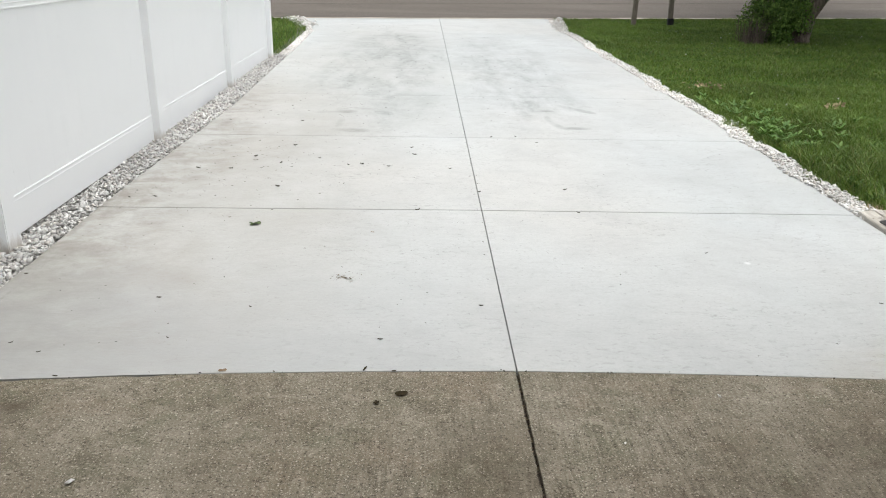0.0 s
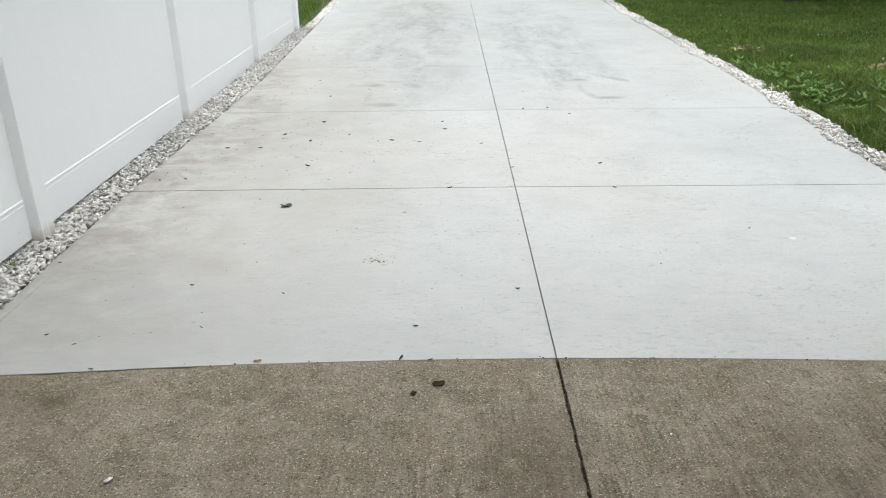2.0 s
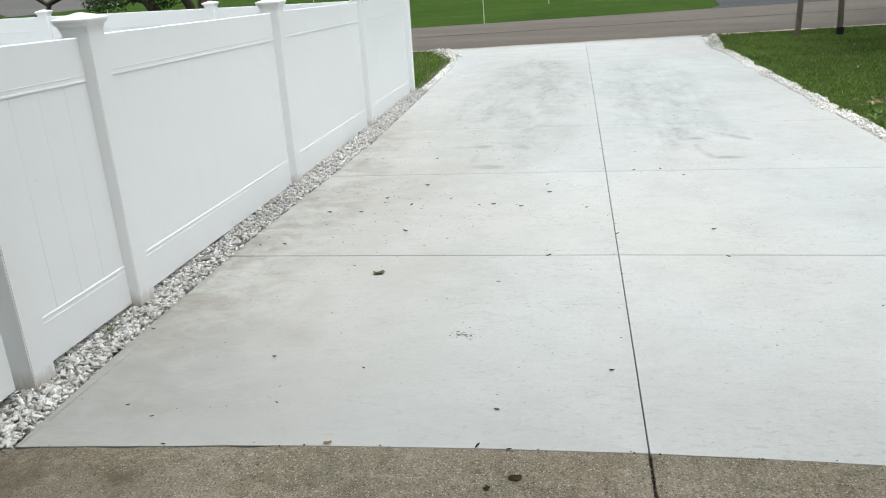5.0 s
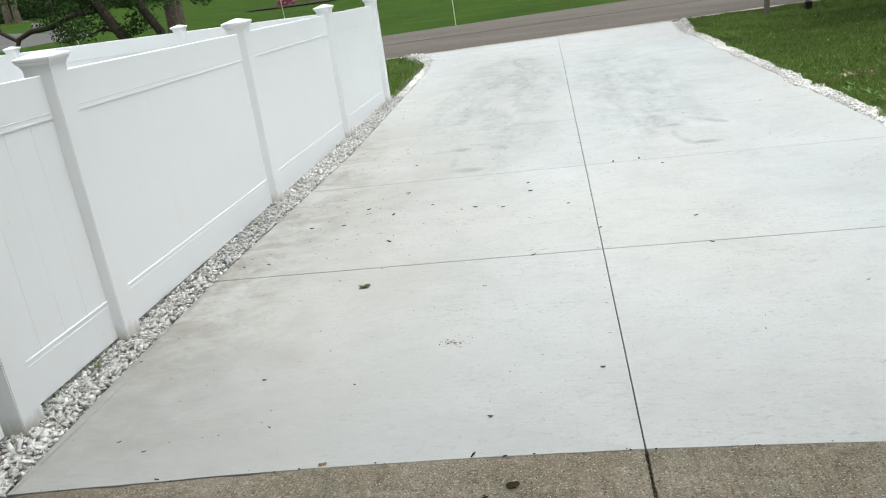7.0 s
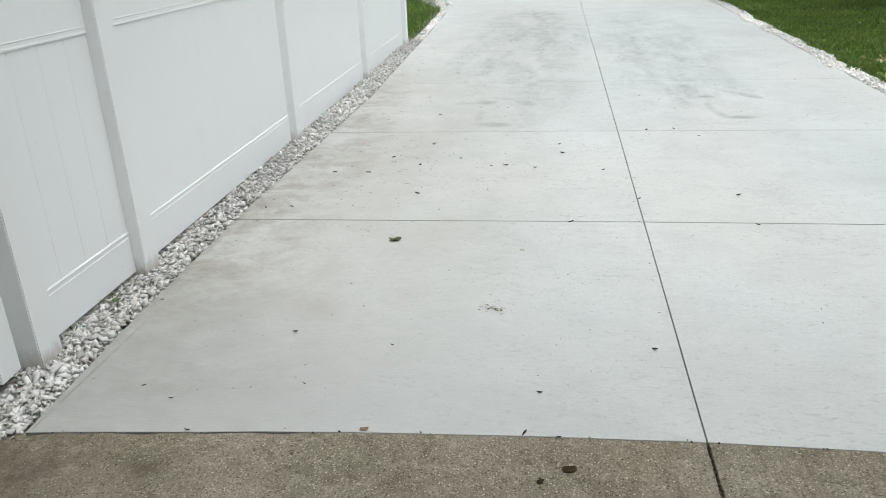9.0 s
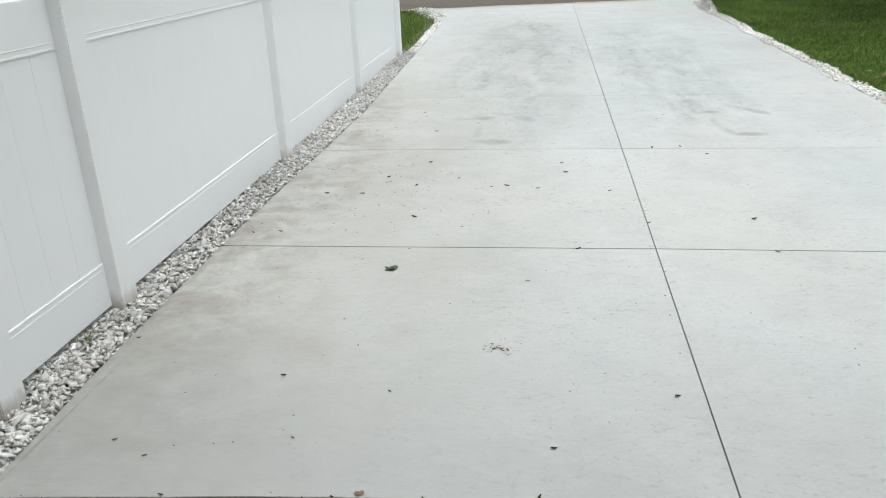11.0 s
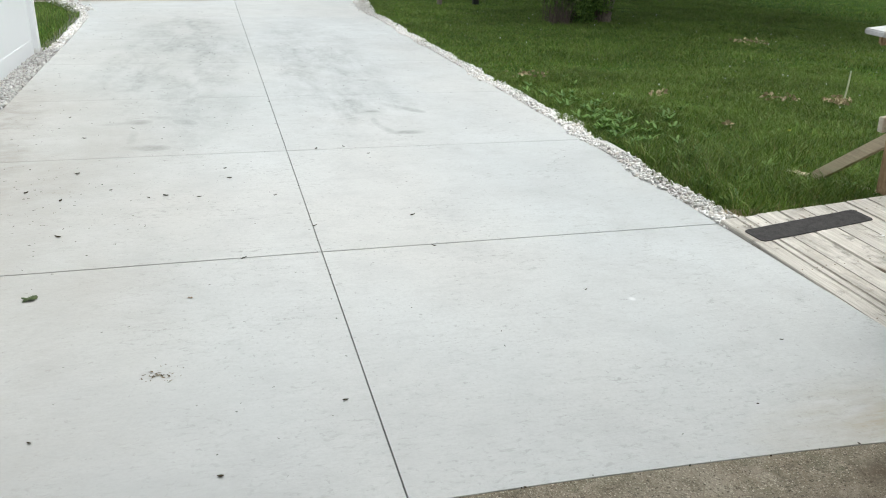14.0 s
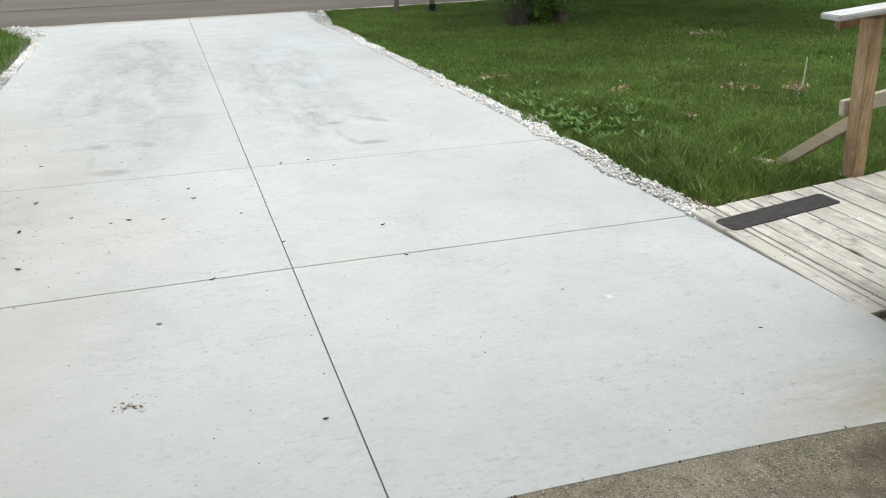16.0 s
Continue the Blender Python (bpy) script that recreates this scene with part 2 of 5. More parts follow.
def old_concrete():
    """Worn grey-brown concrete with exposed sand and small pebbles, raked along the drive."""
    m = Mat("old_concrete", 0.85, space="World")
    m.b.inputs["Specular IOR Level"].default_value = 0.2
    sep = m.sep()
    big = m.ramp(m.noise(1.7, 6, 0.68), [(0.32, (0.168, 0.142, 0.102)), (0.52, (0.215, 0.188, 0.142)), (0.72, (0.275, 0.243, 0.190))])
    russet = m.ramp(m.noise(2.6, 6, 0.72, m.scaled(1, 1, 1, (7, 3, 0)), 0.5), [(0.48, 0.0), (0.68, 0.7)])
    col = m.mix(russet, big, (0.190, 0.148, 0.104))
    olive = m.ramp(m.noise(3.7, 6, 0.74, m.scaled(1, 1, 1, (1, 8, 0)), 0.6), [(0.50, 0.0), (0.66, 0.75)])
    col = m.mix(olive, col, (0.128, 0.122, 0.078))
    blot = m.ramp(m.noise(11, 6, 0.78, None, 0.6), [(0.50, 0.0), (0.62, 0.7)])
    col = m.mix(blot, col, (0.120, 0.100, 0.068))
    pale = m.ramp(m.noise(14, 6, 0.78, m.scaled(1, 1, 1, (4, 1, 0)), 0.5), [(0.52, 0.0), (0.66, 0.65)])
    col = m.mix(pale, col, (0.335, 0.298, 0.236))
    # rake lines, plainest from the joint onwards
    rake = m.noise(1.0, 3, 0.65, m.scaled(80, 5.5, 10), 0.2)
    strong = m.math("MULTIPLY", m.spot(0.25, -0.75, 1.5, 0.85), m.ramp(m.noise(3.0, 5, 0.65), [(0.36, 0.1), (0.62, 0.75)]))
    col = m.mix(m.math("MULTIPLY", m.ramp(rake, [(0.50, 0.0), (0.63, 0.95)]), strong), col, (0.085, 0.070, 0.045))
    col = m.mix(m.math("MULTIPLY", m.ramp(rake, [(0.36, 0.75), (0.46, 0.0)]), strong), col, (0.33, 0.29, 0.225))
    grit = m.noise(150, 4, 0.8)
    col = m.mix(m.ramp(grit, [(0.54, 0.0), (0.62, 0.8)]), col, (0.43, 0.385, 0.305))
    peb = m.noise(120, 3, 0.72, m.scaled(1, 1, 1, (3, 5, 0)))
    col = m.mix(m.ramp(peb, [(0.56, 0.0), (0.64, 0.85)]), col, (0.050, 0.040, 0.026))
    seed = m.cells(95, m.scaled(1, 1, 1, (2, 9, 0)))
    few = m.ramp(m.noise(60, 2, 0.5, m.scaled(1, 1, 1, (6, 2, 0))), [(0.52, 0.0), (0.58, 0.9)])
    col = m.mix(m.math("MULTIPLY", m.ramp(seed, [(0.18, 1.0), (0.30, 0.0)]), few), col, (0.50, 0.45, 0.365))
    for x, y, rx, ry, most in ((1.45, -0.18, 0.16, 0.10, 0.9), (1.28, -0.52, 0.34, 0.17, 0.9), (1.62, -0.32, 0.45, 0.26, 0.9), (1.2, -0.75, 1.0, 0.6, 0.75), (-2.1, -0.32, 0.75, 0.3, 0.6), (-1.62, -0.25, 0.07, 0.045, 0.9),
                               (-2.5, -0.3, 0.75, 0.4, 0.9), (-0.12, -0.55, 0.22, 0.35, 0.6), (2.2, -0.3, 0.6, 0.4, 0.9)):
        a = m.math("MULTIPLY", m.spot(x, y, rx, ry), m.ramp(m.noise(9, 6, 0.75), [(0.36, 0.1), (0.62, most)]))
        col = m.mix(a, col, (0.088, 0.070, 0.047))
    m.color(col)
    return m.bump(m.math("ADD", m.math("MULTIPLY", grit, 0.9), m.math("MULTIPLY", rake, 1.2)), 0.8, 0.006).m


def simple(name, dark, light, scale, rough=0.7, bump=0.2, metal=0.0, space="Object", dist=0.004):
    m = Mat(name, rough, metal, space)
    n = m.noise(scale, 5, 0.65)
    m.color(m.ramp(n, [(0.3, dark), (0.7, light)]))
    return m.bump(m.noise(scale * 6, 4), bump, dist).m


def asphalt(name, dark, light):
    m = Mat(name, 0.9, space="World")
    m.b.inputs["Specular IOR Level"].default_value = 0.15
    big = m.ramp(m.noise(0.5, 5, 0.7, m.scaled(0.35, 1.6, 1)), [(0.3, dark), (0.7, light)])
    col = m.mix(m.ramp(m.cells(90), [(0.1, 0.35), (0.5, 0.0)]), big, tuple(min(1, v * 1.9) for v in light))
    m.color(col)
    return m.bump(m.cells(120), 0.4, 0.004).m


def vinyl():
    """White extruded vinyl, a little chalky, with faint grime and earth splashed on in places."""
    m = Mat("white_vinyl", 0.42, space="World")
    base = m.ramp(m.noise(0.9, 4), [(0.3, (0.875, 0.885, 0.892)), (0.7, (0.905, 0.912, 0.918))])
    grime = m.ramp(m.noise(1.0, 5, 0.7, m.scaled(9, 9, 1.2)), [(0.60, 0.0), (0.8, 0.10)])
    col = m.mix(grime, base, (0.52, 0.53, 0.50))
    specks = m.ramp(m.noise(48, 2, 0.4), [(0.80, 0.0), (0.83, 0.7)])
    m.color(m.mix(specks, col, (0.3, 0.29, 0.27)))
    return m.bump(m.noise(240, 2), 0.05, 0.001).m


def vinyl_stained():
    """The same vinyl with brown earth splashed up unevenly from the ground: the posts."""
    m = Mat("soiled_vinyl", 0.45, space="World")
    sep = m.sep()
    high = m.math("ADD", sep[2], m.math("MULTIPLY", sep[1], SLOPE))
    n = m.noise(9, 6, 0.75, m.scaled(1.6, 1.6, 0.6))
    reach = m.math("SUBTRACT", n, m.math("MULTIPLY", high, 5.4))
    base = m.ramp(m.noise(0.9, 4), [(0.3, (0.875, 0.885, 0.892)), (0.7, (0.905, 0.912, 0.918))])
    specks = m.ramp(m.noise(23, 2, 0.4), [(0.77, 0.0), (0.80, 0.6)])
    col = m.mix(specks, base, (0.3, 0.29, 0.27))
    m.color(m.mix(m.ramp(reach, [(0.10, 0.0), (0.56, 0.75)]), col, (0.36, 0.29, 0.21)))
    return m.bump(m.noise(240, 2), 0.05, 0.001).m


def weathered_wood(name, dark, light, knots=(0.16, 0.12, 0.08), along="y", rough=0.8, worn=0.45):
    """Sawn boards that greyed outdoors: grain along one axis, knots, stains."""
    m = Mat(name, rough)
    r = m.random()
    shift = m.nt.nodes.new("ShaderNodeVectorMath")
    shift.operation = "ADD"
    comb = m.nt.nodes.new("ShaderNodeCombineXYZ")
    for i in range(3):
        m.link(m.math("MULTIPLY", r, 37.0 + 11 * i), comb.inputs[i])
    m.link(m.co, shift.inputs[0])
    m.link(comb.outputs[0], shift.inputs[1])
    co = shift.outputs[0]
    k = {"x": (1.3, 52, 52), "y": (52, 1.3, 52), "z": (34, 34, 1.1)}[along]
    grain = m.noise(1.6, 6, 0.7, m.scaled(*k, co=co), 0.8)
    col = m.ramp(grain, [(0.28, dark), (0.62, light)])
    stain = m.ramp(m.noise(2.4, 5, 0.7, co), [(0.46, 0.0), (0.70, 0.7)])
    col = m.mix(stain, col, tuple(v * 0.72 for v in dark))
    knot = m.ramp(m.cells(2.6, m.scaled(*[0.55 if v < 2 else 2.2 for v in k], co=co)), [(0.03, 0.9), (0.09, 0.0)])
    col = m.mix(knot, col, knots)
    blotch = m.ramp(m.noise(8.0, 6, 0.75, co, 0.6), [(0.56, 0.0), (0.68, worn)])
    col = m.mix(blotch, col, tuple(v * 0.42 for v in dark))
    bleach = m.ramp(m.noise(5.0, 5, 0.7, m.scaled(*[0.6 if v < 2 else 3.0 for v in k], co=co)), [(0.52, 0.0), (0.70, worn)])
    col = m.mix(bleach, col, tuple(min(0.8, v * 1.22) for v in light))
    hue = m.ramp(r, [(0.0, 0.86), (1.0, 1.1)])
    m.color(m.mix(1.0, col, hue, "MULTIPLY"))
    return m.bump(grain, 0.5, 0.003).m


def bark(name, dark, light):
    """Furrowed bark: ridges along the trunk, lichen-pale patches."""
    m = Mat(name, 0.95)
    ridge = m.noise(1.0, 6, 0.75, m.scaled(20, 20, 4.5), 1.2)
    col = m.ramp(ridge, [(0.36, dark), (0.64, light)])
    pale = m.ramp(m.noise(3.5, 5, 0.7), [(0.54, 0.0), (0.72, 0.5)])
    m.color(m.mix(pale, col, tuple(v * 1.25 for v in light)))
    return m.bump(ridge, 1.0, 0.05).m


def per_island(name, colours, rough=0.8, bump=0.0, spec=0.3, trans=0.0, patches=(0.55, 0.78, 1.15)):
    """A colour of its own for every stone, blade or leaf of one mesh."""
    m = Mat(name, rough)
    m.b.inputs["Specular IOR Level"].default_value = spec
    n = len(colours)
    col = m.ramp(m.island(), [(i / max(1, n - 1), c) for i, c in enumerate(colours)])
    big = m.ramp(m.noise(patches[0], 4, 0.65), [(0.32, patches[1]), (0.68, patches[2])])
    m.color(m.mix(1.0, col, big, "MULTIPLY"))
    if trans:
        t = m.nt.nodes.new("ShaderNodeBsdfTranslucent")
        mixer = m.nt.nodes.new("ShaderNodeMixShader")
        m.link(m.b.inputs["Base Color"].links[0].from_socket, t.inputs["Color"])
        mixer.inputs[0].default_value = trans
        m.link(m.b.outputs[0], mixer.inputs[1])
        m.link(t.outputs[0], mixer.inputs[2])
        m.link(mixer.outputs[0], m.nt.nodes["Material Output"].inputs["Surface"])
    if bump:
        m.bump(m.noise(60, 3), bump, 0.004)
    return m.m


def lawn_soil():
    """Turf seen from above: mixed greens with thin and dry places and earth between."""
    m = Mat("turf", 0.95, space="World")
    m.b.inputs["Specular IOR Level"].default_value = 0.02
    big = m.ramp(m.noise(0.55, 6, 0.7), [(0.28, (0.023, 0.047, 0.008)), (0.52, (0.046, 0.090, 0.012)), (0.74, (0.078, 0.124, 0.020))])
    band = m.ramp(m.noise(0.5, 5, 0.7, m.scaled(0.5, 2.2, 1)), [(0.35, 0.0), (0.65, 0.6)])
    big = m.mix(band, big, (0.035, 0.068, 0.016))
    mid = m.noise(7, 5, 0.7)
    col = m.mix(m.ramp(mid, [(0.35, 0.75), (0.62, 0.0)]), big, (0.030, 0.055, 0.014))
    dry = m.ramp(m.noise(1.4, 5, 0.7, m.scaled(0.7, 1.4, 1)), [(0.56, 0.0), (0.72, 0.55)])
    col = m.mix(dry, col, (0.105, 0.120, 0.036))
    fine = m.noise(60, 3, 0.7)
    col = m.mix(m.ramp(fine, [(0.45, 0.0), (0.8, 0.5)]), col, (0.095, 0.150, 0.034))
    m.color(col)
    return m.bump(m.math("ADD", mid, fine), 0.6, 0.02).m


M_NEW, M_OLD = new_concrete(), old_concrete()
M_JOINT = simple("joint_grit", (0.018, 0.013, 0.009), (0.060, 0.046, 0.033), 60, 0.95, space="World")
M_ROAD = asphalt("worn_asphalt", (0.100, 0.086, 0.073), (0.160, 0.140, 0.121))
M_DRIVE = asphalt("dark_asphalt", (0.055, 0.056, 0.058), (0.088, 0.089, 0.091))
M_VINYL, M_SOILED = vinyl(), vinyl_stained()
M_TURF = lawn_soil()
M_SOIL = simple("garden_soil", (0.12, 0.095, 0.07), (0.27, 0.225, 0.175), 9, 0.95, 0.7, dist=0.02)
M_STONE = per_island("limestone_chips", [(0.42, 0.41, 0.39), (0.63, 0.62, 0.595), (0.50, 0.485, 0.465), (0.70, 0.69, 0.665), (0.52, 0.485, 0.445), (0.29, 0.28, 0.265), (0.65, 0.64, 0.615)], 0.95, 0.5, 0.1)
M_GRIT_WHITE = simple("white_grit", (0.50, 0.48, 0.45), (0.72, 0.70, 0.67), 45, 0.95, 0.8, space="World")
M_GRIT = simple("stone_grit", (0.07, 0.064, 0.056), (0.20, 0.185, 0.168), 45, 0.95, 0.8, space="World")
M_STONE_WHITE = per_island("white_marble_chips", [(0.74, 0.72, 0.68), (0.86, 0.845, 0.815), (0.79, 0.765, 0.72), (0.88, 0.865, 0.84), (0.73, 0.67, 0.60), (0.60, 0.575, 0.54)], 0.95, 0.4, 0.1)
M_DECK = weathered_wood("grey_deck_board", (0.37, 0.332, 0.275), (0.63, 0.592, 0.53), worn=0.7)
M_POST = weathered_wood("treated_post", (0.27, 0.165, 0.085), (0.60, 0.43, 0.26), along="z", worn=0.6)
M_RAIL = weathered_wood("greyed_rail", (0.50, 0.42, 0.33), (0.72, 0.64, 0.53), along="x")
M_CAPRAIL = weathered_wood("painted_cap_rail", (0.52, 0.51, 0.49), (0.70, 0.70, 0.69), along="x")
M_BRACE = weathered_wood("greyed_brace", (0.60, 0.47, 0.31), (0.80, 0.67, 0.48), along="y")
M_OLDPOST = weathered_wood("grey_mail_post", (0.13, 0.105, 0.085), (0.26, 0.22, 0.18), along="z")
M_RUBBER = simple("black_grit_tread", (0.026, 0.024, 0.023), (0.062, 0.057, 0.054), 24, 0.9, 0.6)
M_BLACK = simple("black_plastic", (0.012, 0.012, 0.013), (0.022, 0.022, 0.024), 12, 0.5, 0.05)
M_GRASS = per_island("grass_blades", [(0.040, 0.078, 0.014), (0.185, 0.300, 0.048), (0.080, 0.150, 0.022), (0.285, 0.395, 0.084), (0.055, 0.105, 0.017), (0.310, 0.305, 0.104)], 0.5, 0, 0.25, 0.25, (0.9, 0.64, 1.16))
M_DRY = per_island("dry_grass", [(0.36, 0.285, 0.16), (0.50, 0.41, 0.25), (0.26, 0.20, 0.11)], 0.9, 0, 0.2, 0.2)
M_WEED = per_island("weed_leaves", [(0.07, 0.15, 0.024), (0.11, 0.21, 0.034), (0.16, 0.27, 0.05)], 0.55, 0, 0.4, 0.25)
M_SHRUB = per_island("evergreen_sprays", [(0.060, 0.095, 0.018), (0.165, 0.220, 0.036), (0.270, 0.310, 0.056), (0.115, 0.160, 0.026), (0.330, 0.320, 0.085)], 0.6, 0, 0.25, 0.2, (3.0, 0.7, 1.2))
M_LEAF = per_island("tree_leaves", [(0.06, 0.12, 0.024), (0.095, 0.175, 0.036), (0.13, 0.22, 0.055)], 0.55, 0, 0.35, 0.3)
M_IVY = per_island("ivy_leaves", [(0.05, 0.10, 0.022), (0.13, 0.22, 0.048), (0.25, 0.36, 0.09), (0.08, 0.15, 0.030)], 0.6, 0, 0.2, 0.25)
M_FARLEAF = per_island("far_foliage", [(0.030, 0.060, 0.018), (0.055, 0.100, 0.028), (0.040, 0.075, 0.022)], 0.8, 0, 0.2, 0.2)
M_PINK = per_island("pink_blossom", [(0.45, 0.10, 0.20), (0.58, 0.16, 0.28), (0.36, 0.07, 0.14)], 0.7)
M_YELLOW = per_island("yellow_green_leaves", [(0.40, 0.38, 0.04), (0.28, 0.33, 0.04), (0.50, 0.44, 0.06)], 0.6, 0, 0.3, 0.2)
M_BARK = bark("rough_bark", (0.070, 0.053, 0.040), (0.26, 0.21, 0.165))
M_TWIG = simple("dead_twig", (0.07, 0.055, 0.042), (0.18, 0.145, 0.11), 20, 0.9)
M_DEBRIS = per_island("leaf_scraps", [(0.020, 0.016, 0.011), (0.050, 0.038, 0.024), (0.024, 0.030, 0.014), (0.075, 0.055, 0.032)], 0.95, 0, 0.1)
M_TAN = simple("tan_leaf", (0.13, 0.085, 0.045), (0.24, 0.165, 0.09), 60, 0.8)
M_GREENLEAF = simple("torn_green_leaf", (0.030, 0.050, 0.012), (0.070, 0.095, 0.025), 50, 0.6)
M_LANE = asphalt("grey_lane", (0.095, 0.091, 0.085), (0.140, 0.134, 0.126))
M_DARKBARK = bark("dark_bark", (0.022, 0.017, 0.013), (0.095, 0.075, 0.056))
M_SCREW = simple("rusty_screw", (0.16, 0.12, 0.09), (0.26, 0.20, 0.15), 60, 0.7)
M_OIL = simple("oily_leaf", (0.016, 0.012, 0.006), (0.05, 0.038, 0.02), 70, 0.95)
M_OIL.node_tree.nodes["Principled BSDF"].inputs["Specular IOR Level"].default_value = 0.1
M_WHITECHIP = simple("white_chip", (0.62, 0.60, 0.56), (0.78, 0.77, 0.74), 60, 0.8)
M_SILVER = simple("ribbed_aluminium", (0.50, 0.51, 0.52), (0.66, 0.67, 0.68), 30, 0.45, 0.05, 0.35)
# unseen house walls, kept dark so they bounce little light onto the posts
M_SHADE_HOUSE = simple("unseen_taupe_wall", (0.15, 0.135, 0.115), (0.21, 0.19, 0.165), 3, 0.8)
M_WALL = simple("cream_siding", (0.55, 0.52, 0.44), (0.66, 0.63, 0.55), 3, 0.8)
M_BLOCK = simple("tan_block", (0.24, 0.19, 0.145), (0.34, 0.28, 0.22), 6, 0.9, 0.5)
M_CREAMDOOR = simple("cream_door", (0.62, 0.55, 0.38), (0.72, 0.65, 0.47), 3, 0.6)
M_WHITE = simple("white_paint", (0.74, 0.75, 0.75), (0.82, 0.82, 0.82), 4, 0.5, 0.05)
M_ROOF = simple("grey_shingle", (0.08, 0.075, 0.07), (0.15, 0.14, 0.13), 8, 0.9, 0.6)
M_MULCH = simple("dark_mulch", (0.030, 0.020, 0.015), (0.075, 0.050, 0.036), 14, 0.95, 0.9, dist=0.03)
M_CARWHITE = simple("white_car_paint", (0.70, 0.71, 0.72), (0.76, 0.77, 0.78), 2, 0.18, 0.0)
M_CARSILVER = simple("silver_car_paint", (0.30, 0.31, 0.33), (0.38, 0.39, 0.41), 2, 0.22, 0.0, 0.6)
M_GLASS = simple("dark_car_glass", (0.010, 0.011, 0.012), (0.018, 0.019, 0.020), 2, 0.06, 0.0)
M_TYRE = simple("tyre_rubber", (0.014, 0.014, 0.014), (0.028, 0.028, 0.028), 30, 0.9, 0.3)
M_RIM = simple("alloy", (0.45, 0.46, 0.47), (0.60, 0.61, 0.62), 10, 0.3, 0.0, 0.9)
M_LAMP = simple("red_lens", (0.22, 0.012, 0.010), (0.34, 0.02, 0.015), 10, 0.2, 0.0)
M_PLATE_Y = simple("yellow_plate", (0.62, 0.40, 0.03), (0.70, 0.47, 0.05), 20, 0.5)
M_STAKE = simple("pale_stake", (0.60, 0.62, 0.42), (0.72, 0.73, 0.55), 10, 0.6)
M_ORANGE = simple("orange_cap", (0.60, 0.25, 0.05), (0.72, 0.33, 0.08), 10, 0.6)

# ---- building helpers ----
rng = np.random.default_rng(7)


def part(name, bm, material, parent=None, label=""):
    me = bpy.data.meshes.new(name)
    bm.to_mesh(me)
    bm.free()
    for mat in material if isinstance(material, (list, tuple)) else [material]:
        me.materials.append(mat)
    ob = new(name, me)
    if parent:
        ob.parent = parent
    if label:
        ob["label"] = label
    return ob


def thing(name, x=0, y=0, z=0, label="", category="", group="", kind="", turn=0):
    ob = new(name)
    ob.empty_display_size = 0.1
    ob.matrix_world = pose(x, y, z, 0, 0, turn)
    bpy.context.view_layer.update()
    return tagged(ob, label, category, group, kind)


def box(bm, x0, y0, z0, x1, y1, z1, bevel=0.0, m=None):
    r = bmesh.ops.create_cube(bm, size=1)
    vs = r["verts"]
    for v in vs:
        v.co = Vector((x0 + (x1 - x0) * (v.co.x + 0.5), y0 + (y1 - y0) * (v.co.y + 0.5), z0 + (z1 - z0) * (v.co.z + 0.5)))
    if bevel:
        es = list({e for v in vs for e in v.link_edges})
        r = bmesh.ops.bevel(bm, geom=es, offset=bevel, segments=2, affect="EDGES", clamp_overlap=True)
        vs = list({v for v in vs if v.is_valid} | {v for f in r["faces"] for v in f.verts})
    if m is not None:
        bmesh.ops.transform(bm, matrix=m, verts=vs)
    return vs


def bar(bm, a, b, w, h, bevel=0.0, up=(0, 0, 1)):
    """A squared bar from a to b, w wide and h high."""
    a, b = Vector(a), Vector(b)
    d = b - a
    zax = d.normalized()
    xax = Vector(up).cross(zax).normalized()
    yax = zax.cross(xax)
    m = Matrix((xax, yax, zax)).transposed().to_4x4()
    m.translation = a
    return box(bm, -w / 2, -h / 2, 0, w / 2, h / 2, d.length, bevel, m)


def rings(bm, path, sides=10, lump=0.0, seed=0):
    """A tapered round limb through (point, radius) steps, with an uneven skin."""
    prev = None
    pts = [Vector(p) for p, r in path]
    for i, (p, r) in enumerate(path):
        d = (pts[min(i + 1, len(pts) - 1)] - pts[max(i - 1, 0)]).normalized()
        u = d.orthogonal().normalized() if i == 0 else (u - d * u.dot(d)).normalized()
        w = d.cross(u)
        ring = []
        for k in range(sides):
            a = 2 * math.pi * k / sides
            rr = r * (1 + lump * noise.noise(Vector((math.cos(a) * 1.5 + seed, math.sin(a) * 1.5, i * 0.7))))
            ring.append(bm.verts.new(pts[i] + (u * math.cos(a) + w * math.sin(a)) * rr))
        if prev:
            for k in range(sides):
                bm.faces.new((prev[k], prev[(k + 1) % sides], ring[(k + 1) % sides], ring[k]))
        else:
            bm.faces.new(list(reversed(ring)))
        prev = ring
    bm.faces.new(prev)


def smooth(ob):
    ob.data.polygons.foreach_set("use_smooth", [True] * len(ob.data.polygons))
    return ob


def raw(name, verts, faces, material, parent=None, label=""):
    """One mesh out of numpy rows: verts (n, 3), faces (m, 3) or (m, 4)."""
    me = bpy.data.meshes.new(name)
    k = faces.shape[1]
    me.vertices.add(len(verts))
    me.vertices.foreach_set("co", np.asarray(verts, np.float32).ravel())
    me.loops.add(faces.size)
    me.loops.foreach_set("vertex_index", np.asarray(faces, np.int32).ravel())
    me.polygons.add(len(faces))
    me.polygons.foreach_set("loop_start", np.arange(0, faces.size, k, dtype=np.int32))
    me.update(calc_edges=True)
    me.validate()
    me.materials.append(material)
    ob = new(name, me)
    if parent:
        ob.parent = parent
    if label:
        ob["label"] = label
    return ob


